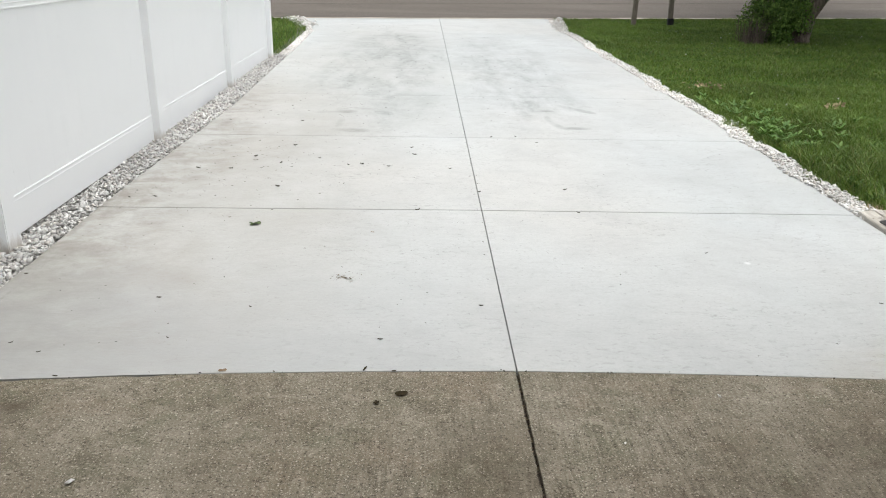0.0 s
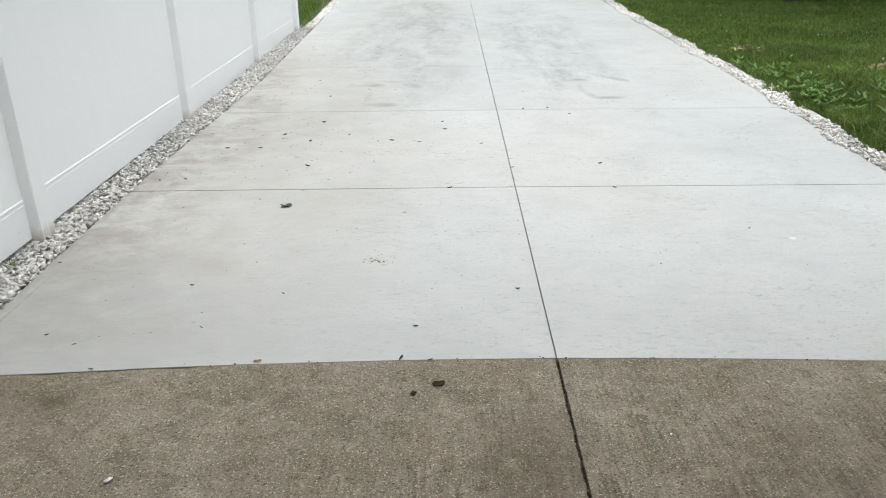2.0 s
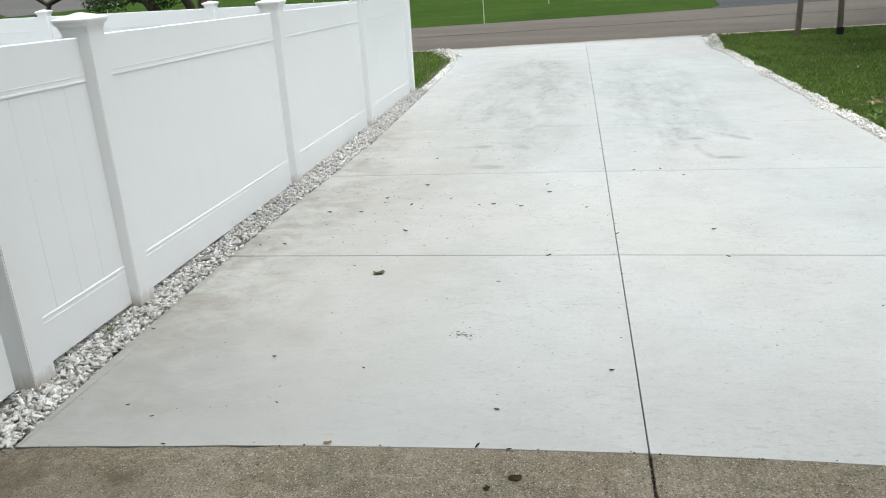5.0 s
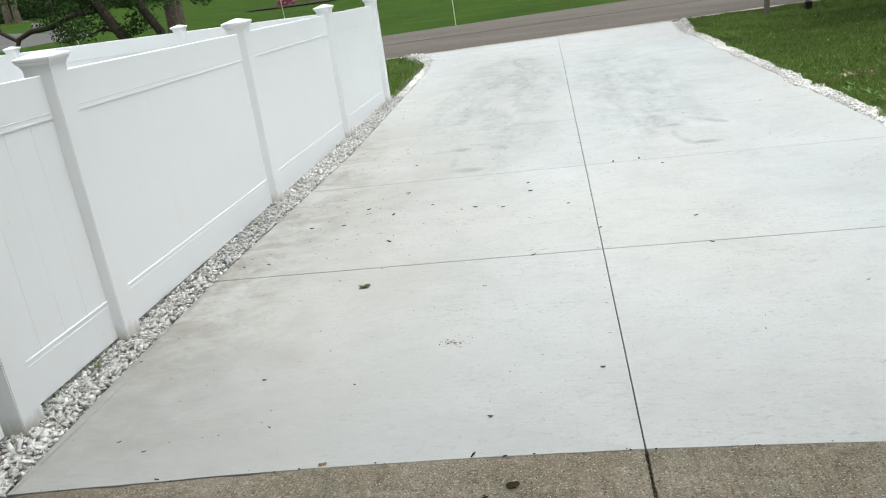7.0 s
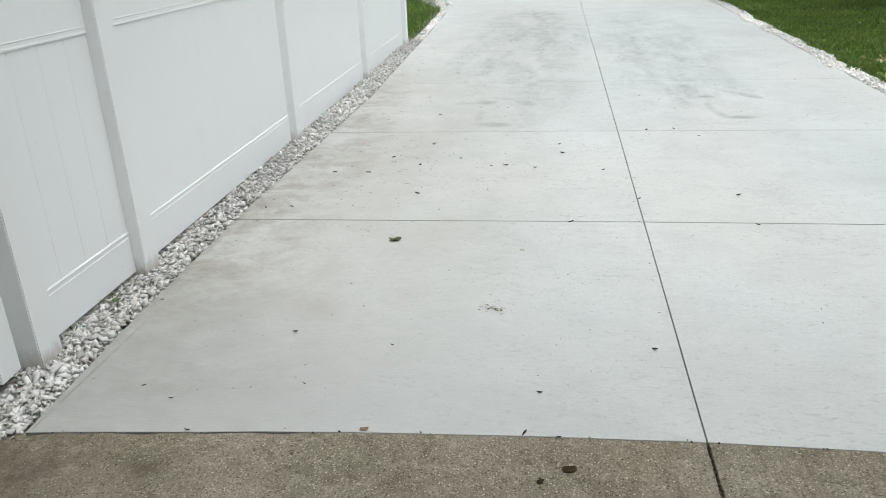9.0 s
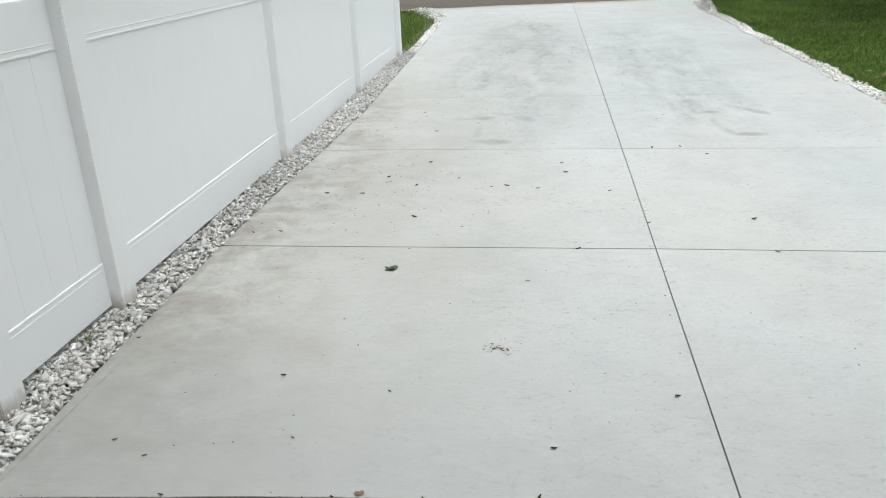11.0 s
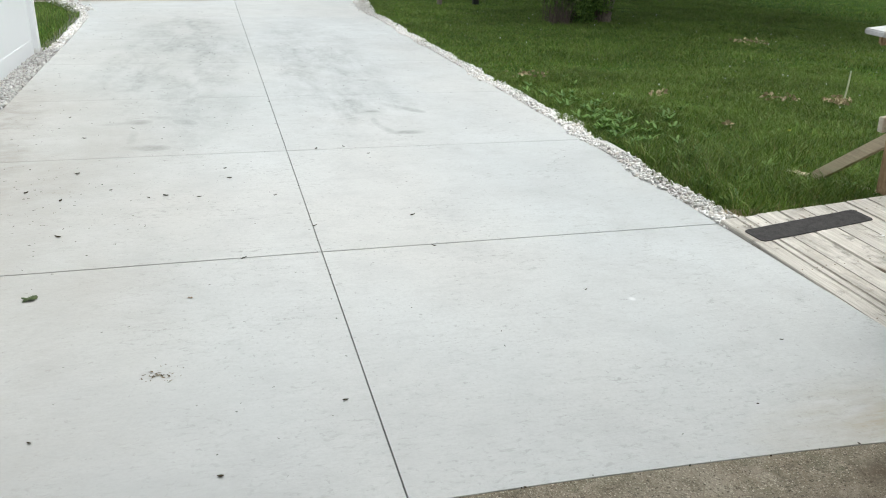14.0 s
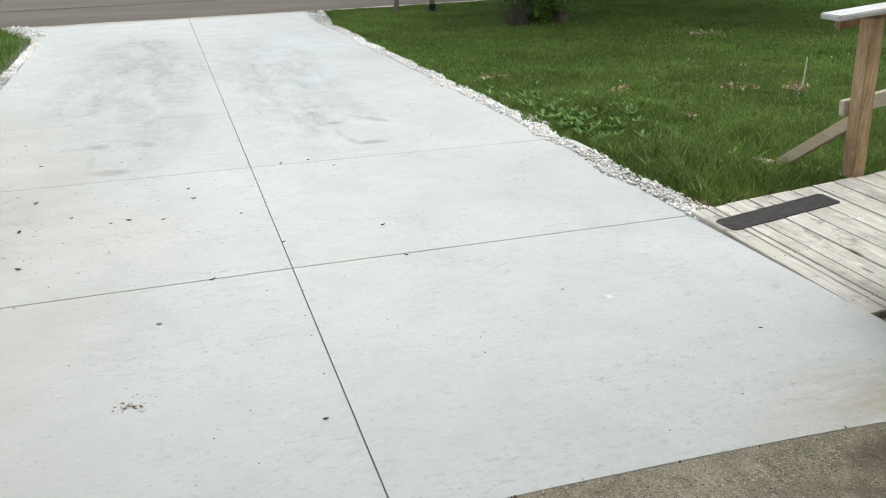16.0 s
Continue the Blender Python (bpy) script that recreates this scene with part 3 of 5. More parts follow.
def blades(pos, height, width, lean, colour_seed=0):
    """Bent grass blades, four triangles' worth each: a quad and a tip. Returns verts and faces."""
    n = len(pos)
    a = rng.uniform(0, 2 * np.pi, n)
    b = rng.uniform(0, 2 * np.pi, n)
    ln = lean * rng.uniform(0.2, 1.3, n) * height
    side = np.stack([np.cos(a), np.sin(a), np.zeros(n)], 1) * (width / 2)[:, None]
    off = np.stack([np.cos(b), np.sin(b), np.zeros(n)], 1)
    up = np.array([0, 0, 1.0])
    mid = pos + off * (ln * 0.3)[:, None] + up * (height * 0.55)[:, None]
    tip = pos + off * ln[:, None] + up * (height * rng.uniform(0.8, 1.0, n))[:, None]
    v = np.stack([pos - side, pos + side, mid + side * 0.8, mid - side * 0.8, tip], 1).reshape(-1, 3)
    i = np.arange(n)[:, None] * 5
    f = np.concatenate([i + [[0, 1, 2]], i + [[0, 2, 3]], i + [[3, 2, 4]]], 0)
    return v, f


def leaves(pos, size, flat=0.0):
    """Small folded leaves (two triangles each) turned at random round each point."""
    n = len(pos)
    d = rng.normal(size=(n, 3))
    d[:, 2] *= 1 - flat
    d /= np.linalg.norm(d, axis=1)[:, None]
    e = np.cross(d, rng.normal(size=(n, 3)))
    e /= np.linalg.norm(e, axis=1)[:, None]
    s = size[:, None]
    v = np.stack([pos - d * s * 0.5, pos + e * s * 0.32, pos + d * s * 0.55, pos - e * s * 0.32], 1).reshape(-1, 3)
    i = np.arange(n)[:, None] * 4
    return v, np.concatenate([i + [[0, 1, 2]], i + [[0, 2, 3]]], 0)


def gzv(y):
    """gz for numpy rows."""
    return np.where(y < 13.5, -SLOPE * y, np.where(y < 15.5, -SLOPE * y + SLOPE * (y - 13.5) ** 2 / 4, -SLOPE * 14.5))


def stones(pos, size):
    """Broken, flattish chips: skewed blocks with knocked corners, most of them lying flat."""
    cube = np.array([(-1, -1, -1), (1, -1, -1), (1, 1, -1), (-1, 1, -1), (-1, -1, 1), (1, -1, 1), (1, 1, 1), (-1, 1, 1)], float)
    quad = np.array([(3, 2, 1, 0), (4, 5, 6, 7), (0, 1, 5, 4), (1, 2, 6, 5), (2, 3, 7, 6), (3, 0, 4, 7)])
    tri = np.concatenate([quad[:, [0, 1, 2]], quad[:, [0, 2, 3]]])
    n = len(pos)
    v = cube[None] * rng.uniform(0.3, 1.15, (n, 8, 3))
    v = v * (rng.uniform([0.75, 0.45, 0.2], [1.2, 0.85, 0.44], (n, 3)) * size[:, None] / 2)[:, None]
    yaw, tip, roll = rng.uniform(0, 2 * np.pi, n), rng.normal(0, 0.45, n), rng.normal(0, 0.5, n)
    for ang, (i, j) in ((roll, (1, 2)), (tip, (0, 2)), (yaw, (0, 1))):
        c, s = np.cos(ang)[:, None], np.sin(ang)[:, None]
        a, b = v[:, :, i].copy(), v[:, :, j].copy()
        v[:, :, i], v[:, :, j] = a * c - b * s, a * s + b * c
    v = (v + pos[:, None]).reshape(-1, 3)
    return v, (np.arange(n)[:, None, None] * 8 + tri[None]).reshape(-1, 3)

# ---- ground, drive, road ----
EDGE_L = np.array([(-6, -2.08), (-0.12, -2.08), (0.6, -2.11), (2, -2.115), (3.3, -2.08), (4.8, -2.04), (7.6, -2.09), (9.3, -2.11), (11.5, -2.17), (12.7, -2.37), (13.4, -2.65), (16, -3.6)])
EDGE_R = np.array([(-6, 2.05), (-0.1, 2.05), (0.15, 2.09), (0.25, 2.112), (0.5, 2.118), (1.0, 2.123), (1.8, 2.137), (2.5, 2.15), (3.2, 2.18), (4.1, 2.19), (5.5, 2.18), (7, 2.17), (9, 2.15), (11.5, 2.135), (13.2, 2.14), (16, 2.3)])
OLD_EDGE = np.array([(-3, -0.19), (-2.08, -0.108), (-1.82, -0.085), (-1.55, -0.065), (-1.36, -0.047), (-1.02, -0.026), (-0.53, -0.006), (0.0, 0.003), (0.47, -0.004), (0.88, -0.017), (1.25, -0.034), (1.54, -0.054), (1.86, -0.085), (3, -0.18)])
STEP = 1.83


def left_edge(y):
    return np.interp(y, EDGE_L[:, 0], EDGE_L[:, 1])


def right_edge(y):
    return np.interp(y, EDGE_R[:, 0], EDGE_R[:, 1])


def old_edge(x):
    return np.interp(x, OLD_EDGE[:, 0], OLD_EDGE[:, 1])


def road_near(x):
    return 14.35 + 0.17 * x


def road_far(x):
    return 19.75 + 0.22 * x


def slab(name, outline, material, parent, top=0.0, thick=0.1, soft=0.003, label=""):
    """A cast slab over an outline (counter-clockwise), following the ground, with a tooled edge."""
    bm = bmesh.new()
    mid = sum((Vector(p) for p in outline), Vector((0, 0))) / len(outline)
    rows = []
    for inset, dz in ((1, 0.0), (0, -soft), (0, -thick)):
        row = []
        for p in outline:
            v = Vector(p)
            d = (mid - v)
            q = v + Vector((math.copysign(min(abs(d.x), soft), d.x), math.copysign(min(abs(d.y), soft), d.y))) * inset
            row.append(bm.verts.new((q.x, q.y, gz(q.x, q.y) + top + dz)))
        rows.append(row)
    n = len(outline)
    bm.faces.new(rows[0])
    for a, b in zip(rows, rows[1:]):
        for k in range(n):
            bm.faces.new((b[k], b[(k + 1) % n], a[(k + 1) % n], a[k]))
    return part(name, bm, material, parent, label)


# ground sheet: reaches the horizon, sinks under the paving
xs = np.unique(np.round(np.concatenate([np.linspace(-400, -40, 19), np.linspace(-40, -6, 35), np.linspace(-6, 6, 151), np.linspace(6, 40, 60), np.linspace(40, 400, 19)]), 4))
ys = np.unique(np.round(np.concatenate([np.linspace(-200, -8, 13), np.linspace(-8, 24, 214), np.linspace(24, 60, 37), np.linspace(60, 500, 23)]), 4))
gx, gy = np.meshgrid(xs, ys)
gh = gzv(gy) - 0.012
for i in range(gh.shape[0]):
    for j in range(gh.shape[1]):
        if abs(gx[i, j]) < 30 and gy[i, j] < 17:
            gh[i, j] += 0.018 * noise.noise(Vector((gx[i, j] * 0.6, gy[i, j] * 0.6, 0)))
paved = (gx > left_edge(gy) - 0.27) & (gx < right_edge(gy) + 0.2) & (gy < road_near(gx) + 0.3) & (gy > -6)
paved |= (np.abs(gx) < 3.4) & (gy < 0.0) & (gy > -6)
paved |= (gx > 2) & (gx < 5.2) & (gy > -0.2) & (gy < 1.8)
gh[paved] -= 0.1
gh[(gy > road_near(gx) - 0.02) & (gy < road_far(gx) + 0.02)] -= 0.1
# the land on the far left climbs a little
gh += 0.6 * np.clip((-gx - 16) / 30, 0, 1) * np.clip((gy - 28) / 30, 0, 1)
nx, ny = len(xs), len(ys)
idx = np.arange(nx * ny).reshape(ny, nx)
quads = np.stack([idx[:-1, :-1], idx[:-1, 1:], idx[1:, 1:], idx[1:, :-1]], -1).reshape(-1, 4)
ground = raw("ground", np.stack([gx, gy, gh], -1).reshape(-1, 3), quads, M_TURF)
tagged(smooth(ground), "mown green lawn with thin dry places", "lawn", kind="structure")

drive = thing("driveway", 0, 0, 0, "pale new concrete driveway in saw-cut panels with tyre smudges", "driveway", kind="structure")
bm = bmesh.new()
row = []
for y in np.linspace(-0.3, 14.2, 60):
    row.append([bm.verts.new((x, y, gz(0, y) - 0.022)) for x in (left_edge(y) + 0.04, right_edge(y) - 0.04)])
for a, b in zip(row, row[1:]):
    bm.faces.new((a[0], a[1], b[1], b[0]))
part("joint_bed", bm, M_JOINT, drive, "dark grit in the saw cuts")
GAP = 0.0022


def cut_of(k):
    """Half the width of the saw cut across the drive: the first two were cut wider."""
    return (0.0, 0.0044, 0.0034)[k] if k < 3 else 0.0024


def skew(x):
    """The cuts run a little out of square towards the fence."""
    return 0.013 * x if x < 0 else 0.0


for k in range(8):
    y0, y1 = k * STEP, (k + 1) * STEP
    for side in (-1, 1):
        inner = GAP * side
        edge = left_edge if side < 0 else right_edge
        xe0, xe1 = float(edge(y0)), float(edge(y1))
        if k == 0:
            front = [(x, float(old_edge(x)) + 0.0004 + 0.002 * max(0.0, noise.noise(Vector((x * 9, 1, 0))))) for x in np.linspace(inner, float(edge(-0.05)), 41)]
        else:
            front = [(inner, y0 + cut_of(k)), (xe0, y0 + cut_of(k) + skew(xe0))]
        if k == 7:
            back = [(x, float(road_near(x)) + 0.02) for x in np.linspace(float(edge(float(road_near(3 * side)))), inner, 7)]
            y1 = back[0][1]
        else:
            back = [(xe1, y1 - cut_of(k + 1) + skew(xe1)), (inner, y1 - cut_of(k + 1))]
        flank = [(float(edge(y)), float(y)) for y in np.linspace(y0, y1, 8)[1:-1]]
        flank = [q for q in flank if y0 + 0.01 < q[1] < min(y1 - 0.045, road_near(q[0]) - 0.03)]
        outline = front + flank + back
        if side < 0:
            outline = outline[::-1]
        slab("concrete_panel", outline, M_NEW, drive, 0, 0.1, 0.0012)

apron = thing("old_apron", 0, 0, 0, "worn grey-brown concrete apron with a wide dark joint", "concrete slab", kind="structure")
for side in (-1, 1):
    xe = 3.0 * side
    front = [(x, float(old_edge(x)) - (0.0003 + 0.002 * max(0.0, noise.noise(Vector((x * 17, 6, 0)))) if x > -1.25 else 0.003 + 0.018 * max(0.0, noise.noise(Vector((x * 9, 0, 0)))))) for x in np.linspace(xe, 0.004 * side, 61)]
    rough = [(side * (0.0050 + 0.0050 * noise.noise(Vector((y * 16, side * 4.0, 0))) + 0.004 * noise.noise(Vector((y * 60, side, 3)))), y) for y in np.linspace(-0.012, -1.6, 130)]
    outline = front + rough + [(0.006 * side, -5.5), (xe, -5.5)]
    if side < 0:
        outline = outline[::-1]
    slab("concrete_panel", outline, M_OLD, apron, -0.0015, 0.1, 0.0015)
bm = bmesh.new()
box(bm, -0.05, -5.5, -0.03, 0.05, 0.0, -0.018)
ob = part("joint_bed", bm, M_JOINT, apron, "dark grit in the wide joint")
for v in ob.data.vertices:
    v.co.z += gz(0, v.co.y)

bm = bmesh.new()
row = []
for x in np.linspace(-220, 220, 89):
    cells = [bm.verts.new((x, y, gz(x, y) + 0.0)) for y in np.linspace(road_near(x), road_far(x), 6)]
    row.append(cells)
for a, b in zip(row, row[1:]):
    for k in range(5):
        bm.faces.new((a[k], b[k], b[k + 1], a[k + 1]))
tagged(part("road", bm, M_ROAD), "worn brown-grey asphalt road", "road", kind="structure")
bm = bmesh.new()
row = []
for x in np.linspace(-60, 60, 241):
    y = 17.25 + 0.2 * x + 0.05 * noise.noise(Vector((x * 0.5, 3, 0)))
    w = 0.045 + 0.03 * noise.noise(Vector((x * 1.3, 9, 0)))
    row.append([bm.verts.new((x, y + s * w, gz(x, y) + 0.004)) for s in (-1, 1)])
for a, b in zip(row, row[1:]):
    bm.faces.new((a[0], b[0], b[1], a[1]))
tagged(part("road_seam", bm, M_JOINT), "dark tar seam along the asphalt road", "tar seam", kind="structure")
# sandy shoulder between asphalt and turf
M_SAND = simple("sandy_shoulder", (0.34, 0.29, 0.23), (0.52, 0.47, 0.40), 5, 0.95, 0.5, space="World")
bm = bmesh.new()
row = []
for x in np.linspace(-60, 60, 401):
    w = 0.1 + 0.09 * noise.noise(Vector((x * 1.1, 5, 0)))
    row.append([bm.verts.new((x, road_near(x) + s, gz(x, road_near(x) + s) + 0.006)) for s in (-0.06, max(0.03, w))])
for a, b in zip(row, row[1:]):
    bm.faces.new((a[0], b[0], b[1], a[1]))
tagged(part("road_shoulder", bm, M_SAND), "pale sand along the edge of the road", "shoulder", kind="structure")

FAR_DRIVE = ((3.0, 20.43), (10.9, 22.15), (11.3, 24.5), (11.7, 27.5), (12.25, 31.7), (13.45, 37.9), (15.0, 46), (5.1, 46), (4.4, 33), (4.1, 27), (3.85, 23.6), (3.65, 21.3), (3.3, 20.6))
# asphalt drive across the road, and a lane far to the side
for nm, pts, lab in (("far_driveway", FAR_DRIVE, "dark asphalt driveway across the road"),
                     ("far_lane", ((-25, 31.5), (-22, 36.5), (-44, 64), (-75, 88), (-80, 80), (-47, 56)), "grey asphalt lane between lawns")):
    bm = bmesh.new()
    face = bm.faces.new([bm.verts.new((x, y, gz(x, y) + 0.004 + 0.6 * min(1, max(0, (-x - 16) / 30)) * min(1, max(0, (y - 28) / 30)))) for x, y in pts])
    face.normal_update()
    if face.normal.z < 0:
        face.normal_flip()
    tagged(part(nm, bm, M_DRIVE if "way" in nm else M_LANE), lab, "driveway" if "way" in nm else "road", kind="structure")

# soil patch beside the deck
bm = bmesh.new()
grid = {}
for i in range(24):
    for j in range(26):
        x, y = 2.02 + i * 0.11, -0.5 + j * 0.1
        z = gz(x, y) - 0.045 + 0.02 * noise.noise(Vector((x * 5, y * 5, 1)))
        grid[i, j] = bm.verts.new((x, y, z))
for i in range(23):
    for j in range(25):
        bm.faces.new((grid[i, j], grid[i + 1, j], grid[i + 1, j + 1], grid[i, j + 1]))
tagged(smooth(part("soil_bed", bm, M_SOIL)), "dark bare soil beside the ramp", "soil", kind="structure")

# ---- fence ----
FX, PW = -2.25, 0.127          # front face of the posts, post width


def sink(y):
    """The fence top falls a little more than the drive."""
    return gz(0, y) - 0.0085 * (y - 1.1)


def cap_mesh(bm, x, y, z, w=0.148):
    """A flat pyramid post cap with a stepped skirt."""
    h = w / 2
    levels = ((h - 0.010, -0.004), (h - 0.010, 0.004), (h - 0.007, 0.007), (h - 0.006, 0.012), (h - 0.003, 0.018), (h + 0.003, 0.024), (h + 0.006, 0.030), (h + 0.006, 0.033), (h + 0.010, 0.035), (h + 0.010, 0.044), (h + 0.004, 0.048), (0.008, 0.068))
    prev = None
    for r, dz in levels:
        ring = [bm.verts.new((x + sx * r, y + sy * r, z + dz)) for sx, sy in ((-1, -1), (1, -1), (1, 1), (-1, 1))]
        if prev:
            for k in range(4):
                bm.faces.new((prev[k], prev[(k + 1) % 4], ring[(k + 1) % 4], ring[k]))
        else:
            bm.faces.new(ring[::-1])
        prev = ring
    bm.faces.new(prev)


def post(parent, x, y, top):
    bm = bmesh.new()
    box(bm, x - PW / 2, y - PW / 2, gz(x, y) - 0.25, x + PW / 2, y + PW / 2, top - 0.03, 0.004)
    p = part("post", bm, M_SOILED, parent)
    bm = bmesh.new()
    cap_mesh(bm, x, y, top - 0.052)
    part("cap", bm, M_VINYL, p)
    return p


def rail(bm, a, b, h, top, thick=0.026):
    """A hollow rail between two posts, with a double rib on the edge that faces the boards. a, b: (x, y, z of its outer edge)."""
    d = Vector(b) - Vector(a)
    flat = Vector((d.x, d.y, 0)).normalized()
    side = Vector((-flat.y, flat.x, 0))
    s = -1 if top else 1
    prof = [(0, -0.004), (0.004, 0), (h - 0.032, 0), (h - 0.0305, 0.0008), (h - 0.0275, 0.0008), (h - 0.026, -0.0004), (h - 0.012, -0.0004), (h - 0.0105, 0.0008), (h - 0.004, 0.0008), (h, -0.001)]
    ring = [(u, thick / 2 + w) for u, w in prof] + [(u, -thick / 2 - w) for u, w in reversed(prof)]
    ends = []
    for p in (Vector(a), Vector(b)):
        ends.append([bm.verts.new(p + Vector((0, 0, s * u)) + side * w) for u, w in ring])
    n = len(ring)
    for k in range(n):
        bm.faces.new((ends[0][k], ends[0][(k + 1) % n], ends[1][(k + 1) % n], ends[1][k]))
    bm.faces.new(ends[0][::-1])
    bm.faces.new(ends[1])
    bmesh.ops.recalc_face_normals(bm, faces=bm.faces)


def span(parent, p, q, tops, bottoms, boards, groove=0.0004):
    """Rails and tongue-and-groove boards between two post centres p and q (x, y)."""
    p, q = Vector(p), Vector(q)
    d = (q - p).normalized()
    a, b = p + d * (PW / 2 - 0.01), q - d * (PW / 2 - 0.01)
    bm = bmesh.new()
    e = b - d * (0.006 if boards < 6 else 0.0)
    rail(bm, (a.x, a.y, tops[0]), (e.x, e.y, tops[1]), 0.188, True)
    part("top_rail", bm, M_VINYL, parent)
    bm = bmesh.new()
    rail(bm, (a.x, a.y, bottoms[0]), (b.x, b.y, bottoms[1]), 0.195, False)
    part("bottom_rail", bm, M_VINYL, parent)
    side = Vector((-d.y, d.x))
    n = Vector((b - a)).length
    for k in range(boards):
        u0, u1 = k / boards, (k + 1) / boards
        bm = bmesh.new()
        rows = []
        for u, w in ((u0 * n + 0.0001, 0.0095 - groove), (u0 * n + 0.003, 0.0095), (u1 * n - 0.003, 0.0095), (u1 * n - 0.0001, 0.0095 - groove)):
            c = a + d * u
            f = u / n
            zt = tops[0] + (tops[1] - tops[0]) * f - 0.12
            zb = bottoms[0] + (bottoms[1] - bottoms[0]) * f + 0.12
            rows.append([bm.verts.new((c.x + side.x * w * s, c.y + side.y * w * s, z)) for s, z in ((1, zb), (1, zt), (-1, zt), (-1, zb))])
        for r0, r1 in zip(rows, rows[1:]):
            for m in range(4):
                bm.faces.new((r0[m], r0[(m + 1) % 4], r1[(m + 1) % 4], r1[m]))
        bm.faces.new(rows[0][::-1])
        bm.faces.new(rows[-1])
        bmesh.ops.recalc_face_normals(bm, faces=bm.faces)
        part("board", bm, M_VINYL, parent)


CX = FX - PW / 2
PY = (0.325, 1.13, 3.445, 5.81, 8.06)
fence = thing("fence", CX, 0, 0, "white vinyl privacy fence with square capped posts, earth-stained at the foot", "fence", kind="structure")
for y in PY:
    post(fence, CX, y, sink(y) + 1.335)
for y0, y1 in zip(PY, PY[1:]):
    span(fence, (CX, y0), (CX, y1), (sink(y0) + 1.254, sink(y1) + 1.254), (sink(y0) + 0.022, sink(y1) + 0.022), *((4, 0.0014) if y1 < 2 else (15, 0.00015)))

back = thing("fence", CX, 8.06, 0, "white vinyl privacy fence running across behind the yard", "fence", kind="structure")
BX = (CX, -4.84, -7.2, -9.62, -12.04, -14.46)
z0 = sink(8.06) - 0.03
for x in BX[1:]:
    post(back, x, 8.06, z0 + 1.33)
for x0, x1 in zip(BX, BX[1:]):
    span(back, (x0, 8.06), (x1, 8.06), (z0 + 1.254, z0 + 1.254), (z0 + 0.02, z0 + 0.02), 15)
for ob in (fence, back):
    for c in ob.children:
        c.matrix_parent_inverse = ob.matrix_world.inverted()



def lean_back(ob):
    """The whole fence leans a little down the drive."""
    for c in ob.children_recursive:
        for v in c.data.vertices:
            v.co.y += 0.014 * (v.co.z - gz(0, v.co.y))


# gate leaf beside the first post, standing closed
gate = thing("gate", CX, 0.1, 0, "white vinyl yard gate, closed beside its post", "gate", kind="structure")
zt, zb = 1.255, 0.035
bm = bmesh.new()
box(bm, FX - 0.125, 0.088, zb, FX - 0.03, 0.196, zt + 0.01, 0.004)
part("stile", bm, M_VINYL, gate)
bm = bmesh.new()
box(bm, FX - 0.125, -1.05, zb, FX - 0.03, -0.942, zt + 0.01, 0.004)
part("stile", bm, M_VINYL, gate)
GC = FX - 0.078
span(gate, (GC, -0.995), (GC, 0.142), (zt, zt - 0.0), (zb, zb), 7)
for c in gate.children:
    c.matrix_parent_inverse = gate.matrix_world.inverted()

for ob in (fence, back, gate):
    lean_back(ob)

# solar lantern on the first post
lantern = thing("post_lantern", CX, PY[0] + 0.018, sink(PY[0]) + 1.335, "ribbed silver solar lantern on the first fence post", "lantern")
bm = bmesh.new()
box(bm, -0.05, -0.05, -0.03, 0.05, 0.05, 0.006, 0.003)
part("base", bm, M_SILVER, lantern)
for k in range(7):
    bm = bmesh.new()
    bmesh.ops.create_cone(bm, cap_ends=True, segments=24, radius1=0.044, radius2=0.044, depth=0.007, matrix=Matrix.Translation((0, 0, 0.014 + k * 0.0125)))
    part("rib", bm, M_SILVER, lantern)
bm = bmesh.new()
bmesh.ops.create_cone(bm, cap_ends=True, segments=20, radius1=0.037, radius2=0.037, depth=0.095, matrix=Matrix.Translation((0, 0, 0.052)))
part("core", bm, M_WHITE, lantern, "pale frosted core")
bm = bmesh.new()
bmesh.ops.create_cone(bm, cap_ends=True, segments=24, radius1=0.055, radius2=0.03, depth=0.025, matrix=Matrix.Translation((0, 0, 0.112)))
part("lid", bm, M_SILVER, lantern)

# unseen pale slab added behind the fence, bounces light onto the back fence
yard = thing("yard_paving", -8, 4, 0, "unseen pale concrete slab added behind the white fence to bounce light", "paving", kind="structure")
panel = slab("concrete_panel", [(-14.6, 0.4), (-2.75, 0.4), (-2.75, 7.8), (-14.6, 7.8)], M_NEW, yard, 0.03, 0.1)
panel.matrix_parent_inverse = yard.matrix_world.inverted()

# ---- gravel borders ----


def border(name, label, edge, side, y0, y1, width, material, count, lift, seed_size=(0.018, 0.05), extra=None, inset=0.008, sunk=0.012, wave=0.35):
    y = rng.uniform(y0, y1, count)
    u = rng.uniform(0, 1, count)
    w = np.array([width * (0.8 + wave * noise.noise(Vector((v * 1.3, 4.0 * side, 0)))) for v in y])
    x = edge(y) + side * (u * w + inset * (1 if inset > 0 else np.clip(np.sin(y * 5.3) + np.sin(y * 2.1 + 1), 0, 1.6)))
    z = gzv(y) - sunk + lift * rng.uniform(0, 1, count) ** 1.5
    pos = np.stack([x, y, z], 1)
    if extra is not None:
        pos = np.concatenate([pos, extra])
    v, f = stones(pos, seed_size[0] + (seed_size[1] - seed_size[0]) * rng.uniform(0, 1, len(pos)) ** 1.6)
    ob = raw(name, v, f, material)
    return tagged(ob, label, "gravel", kind="stuff")


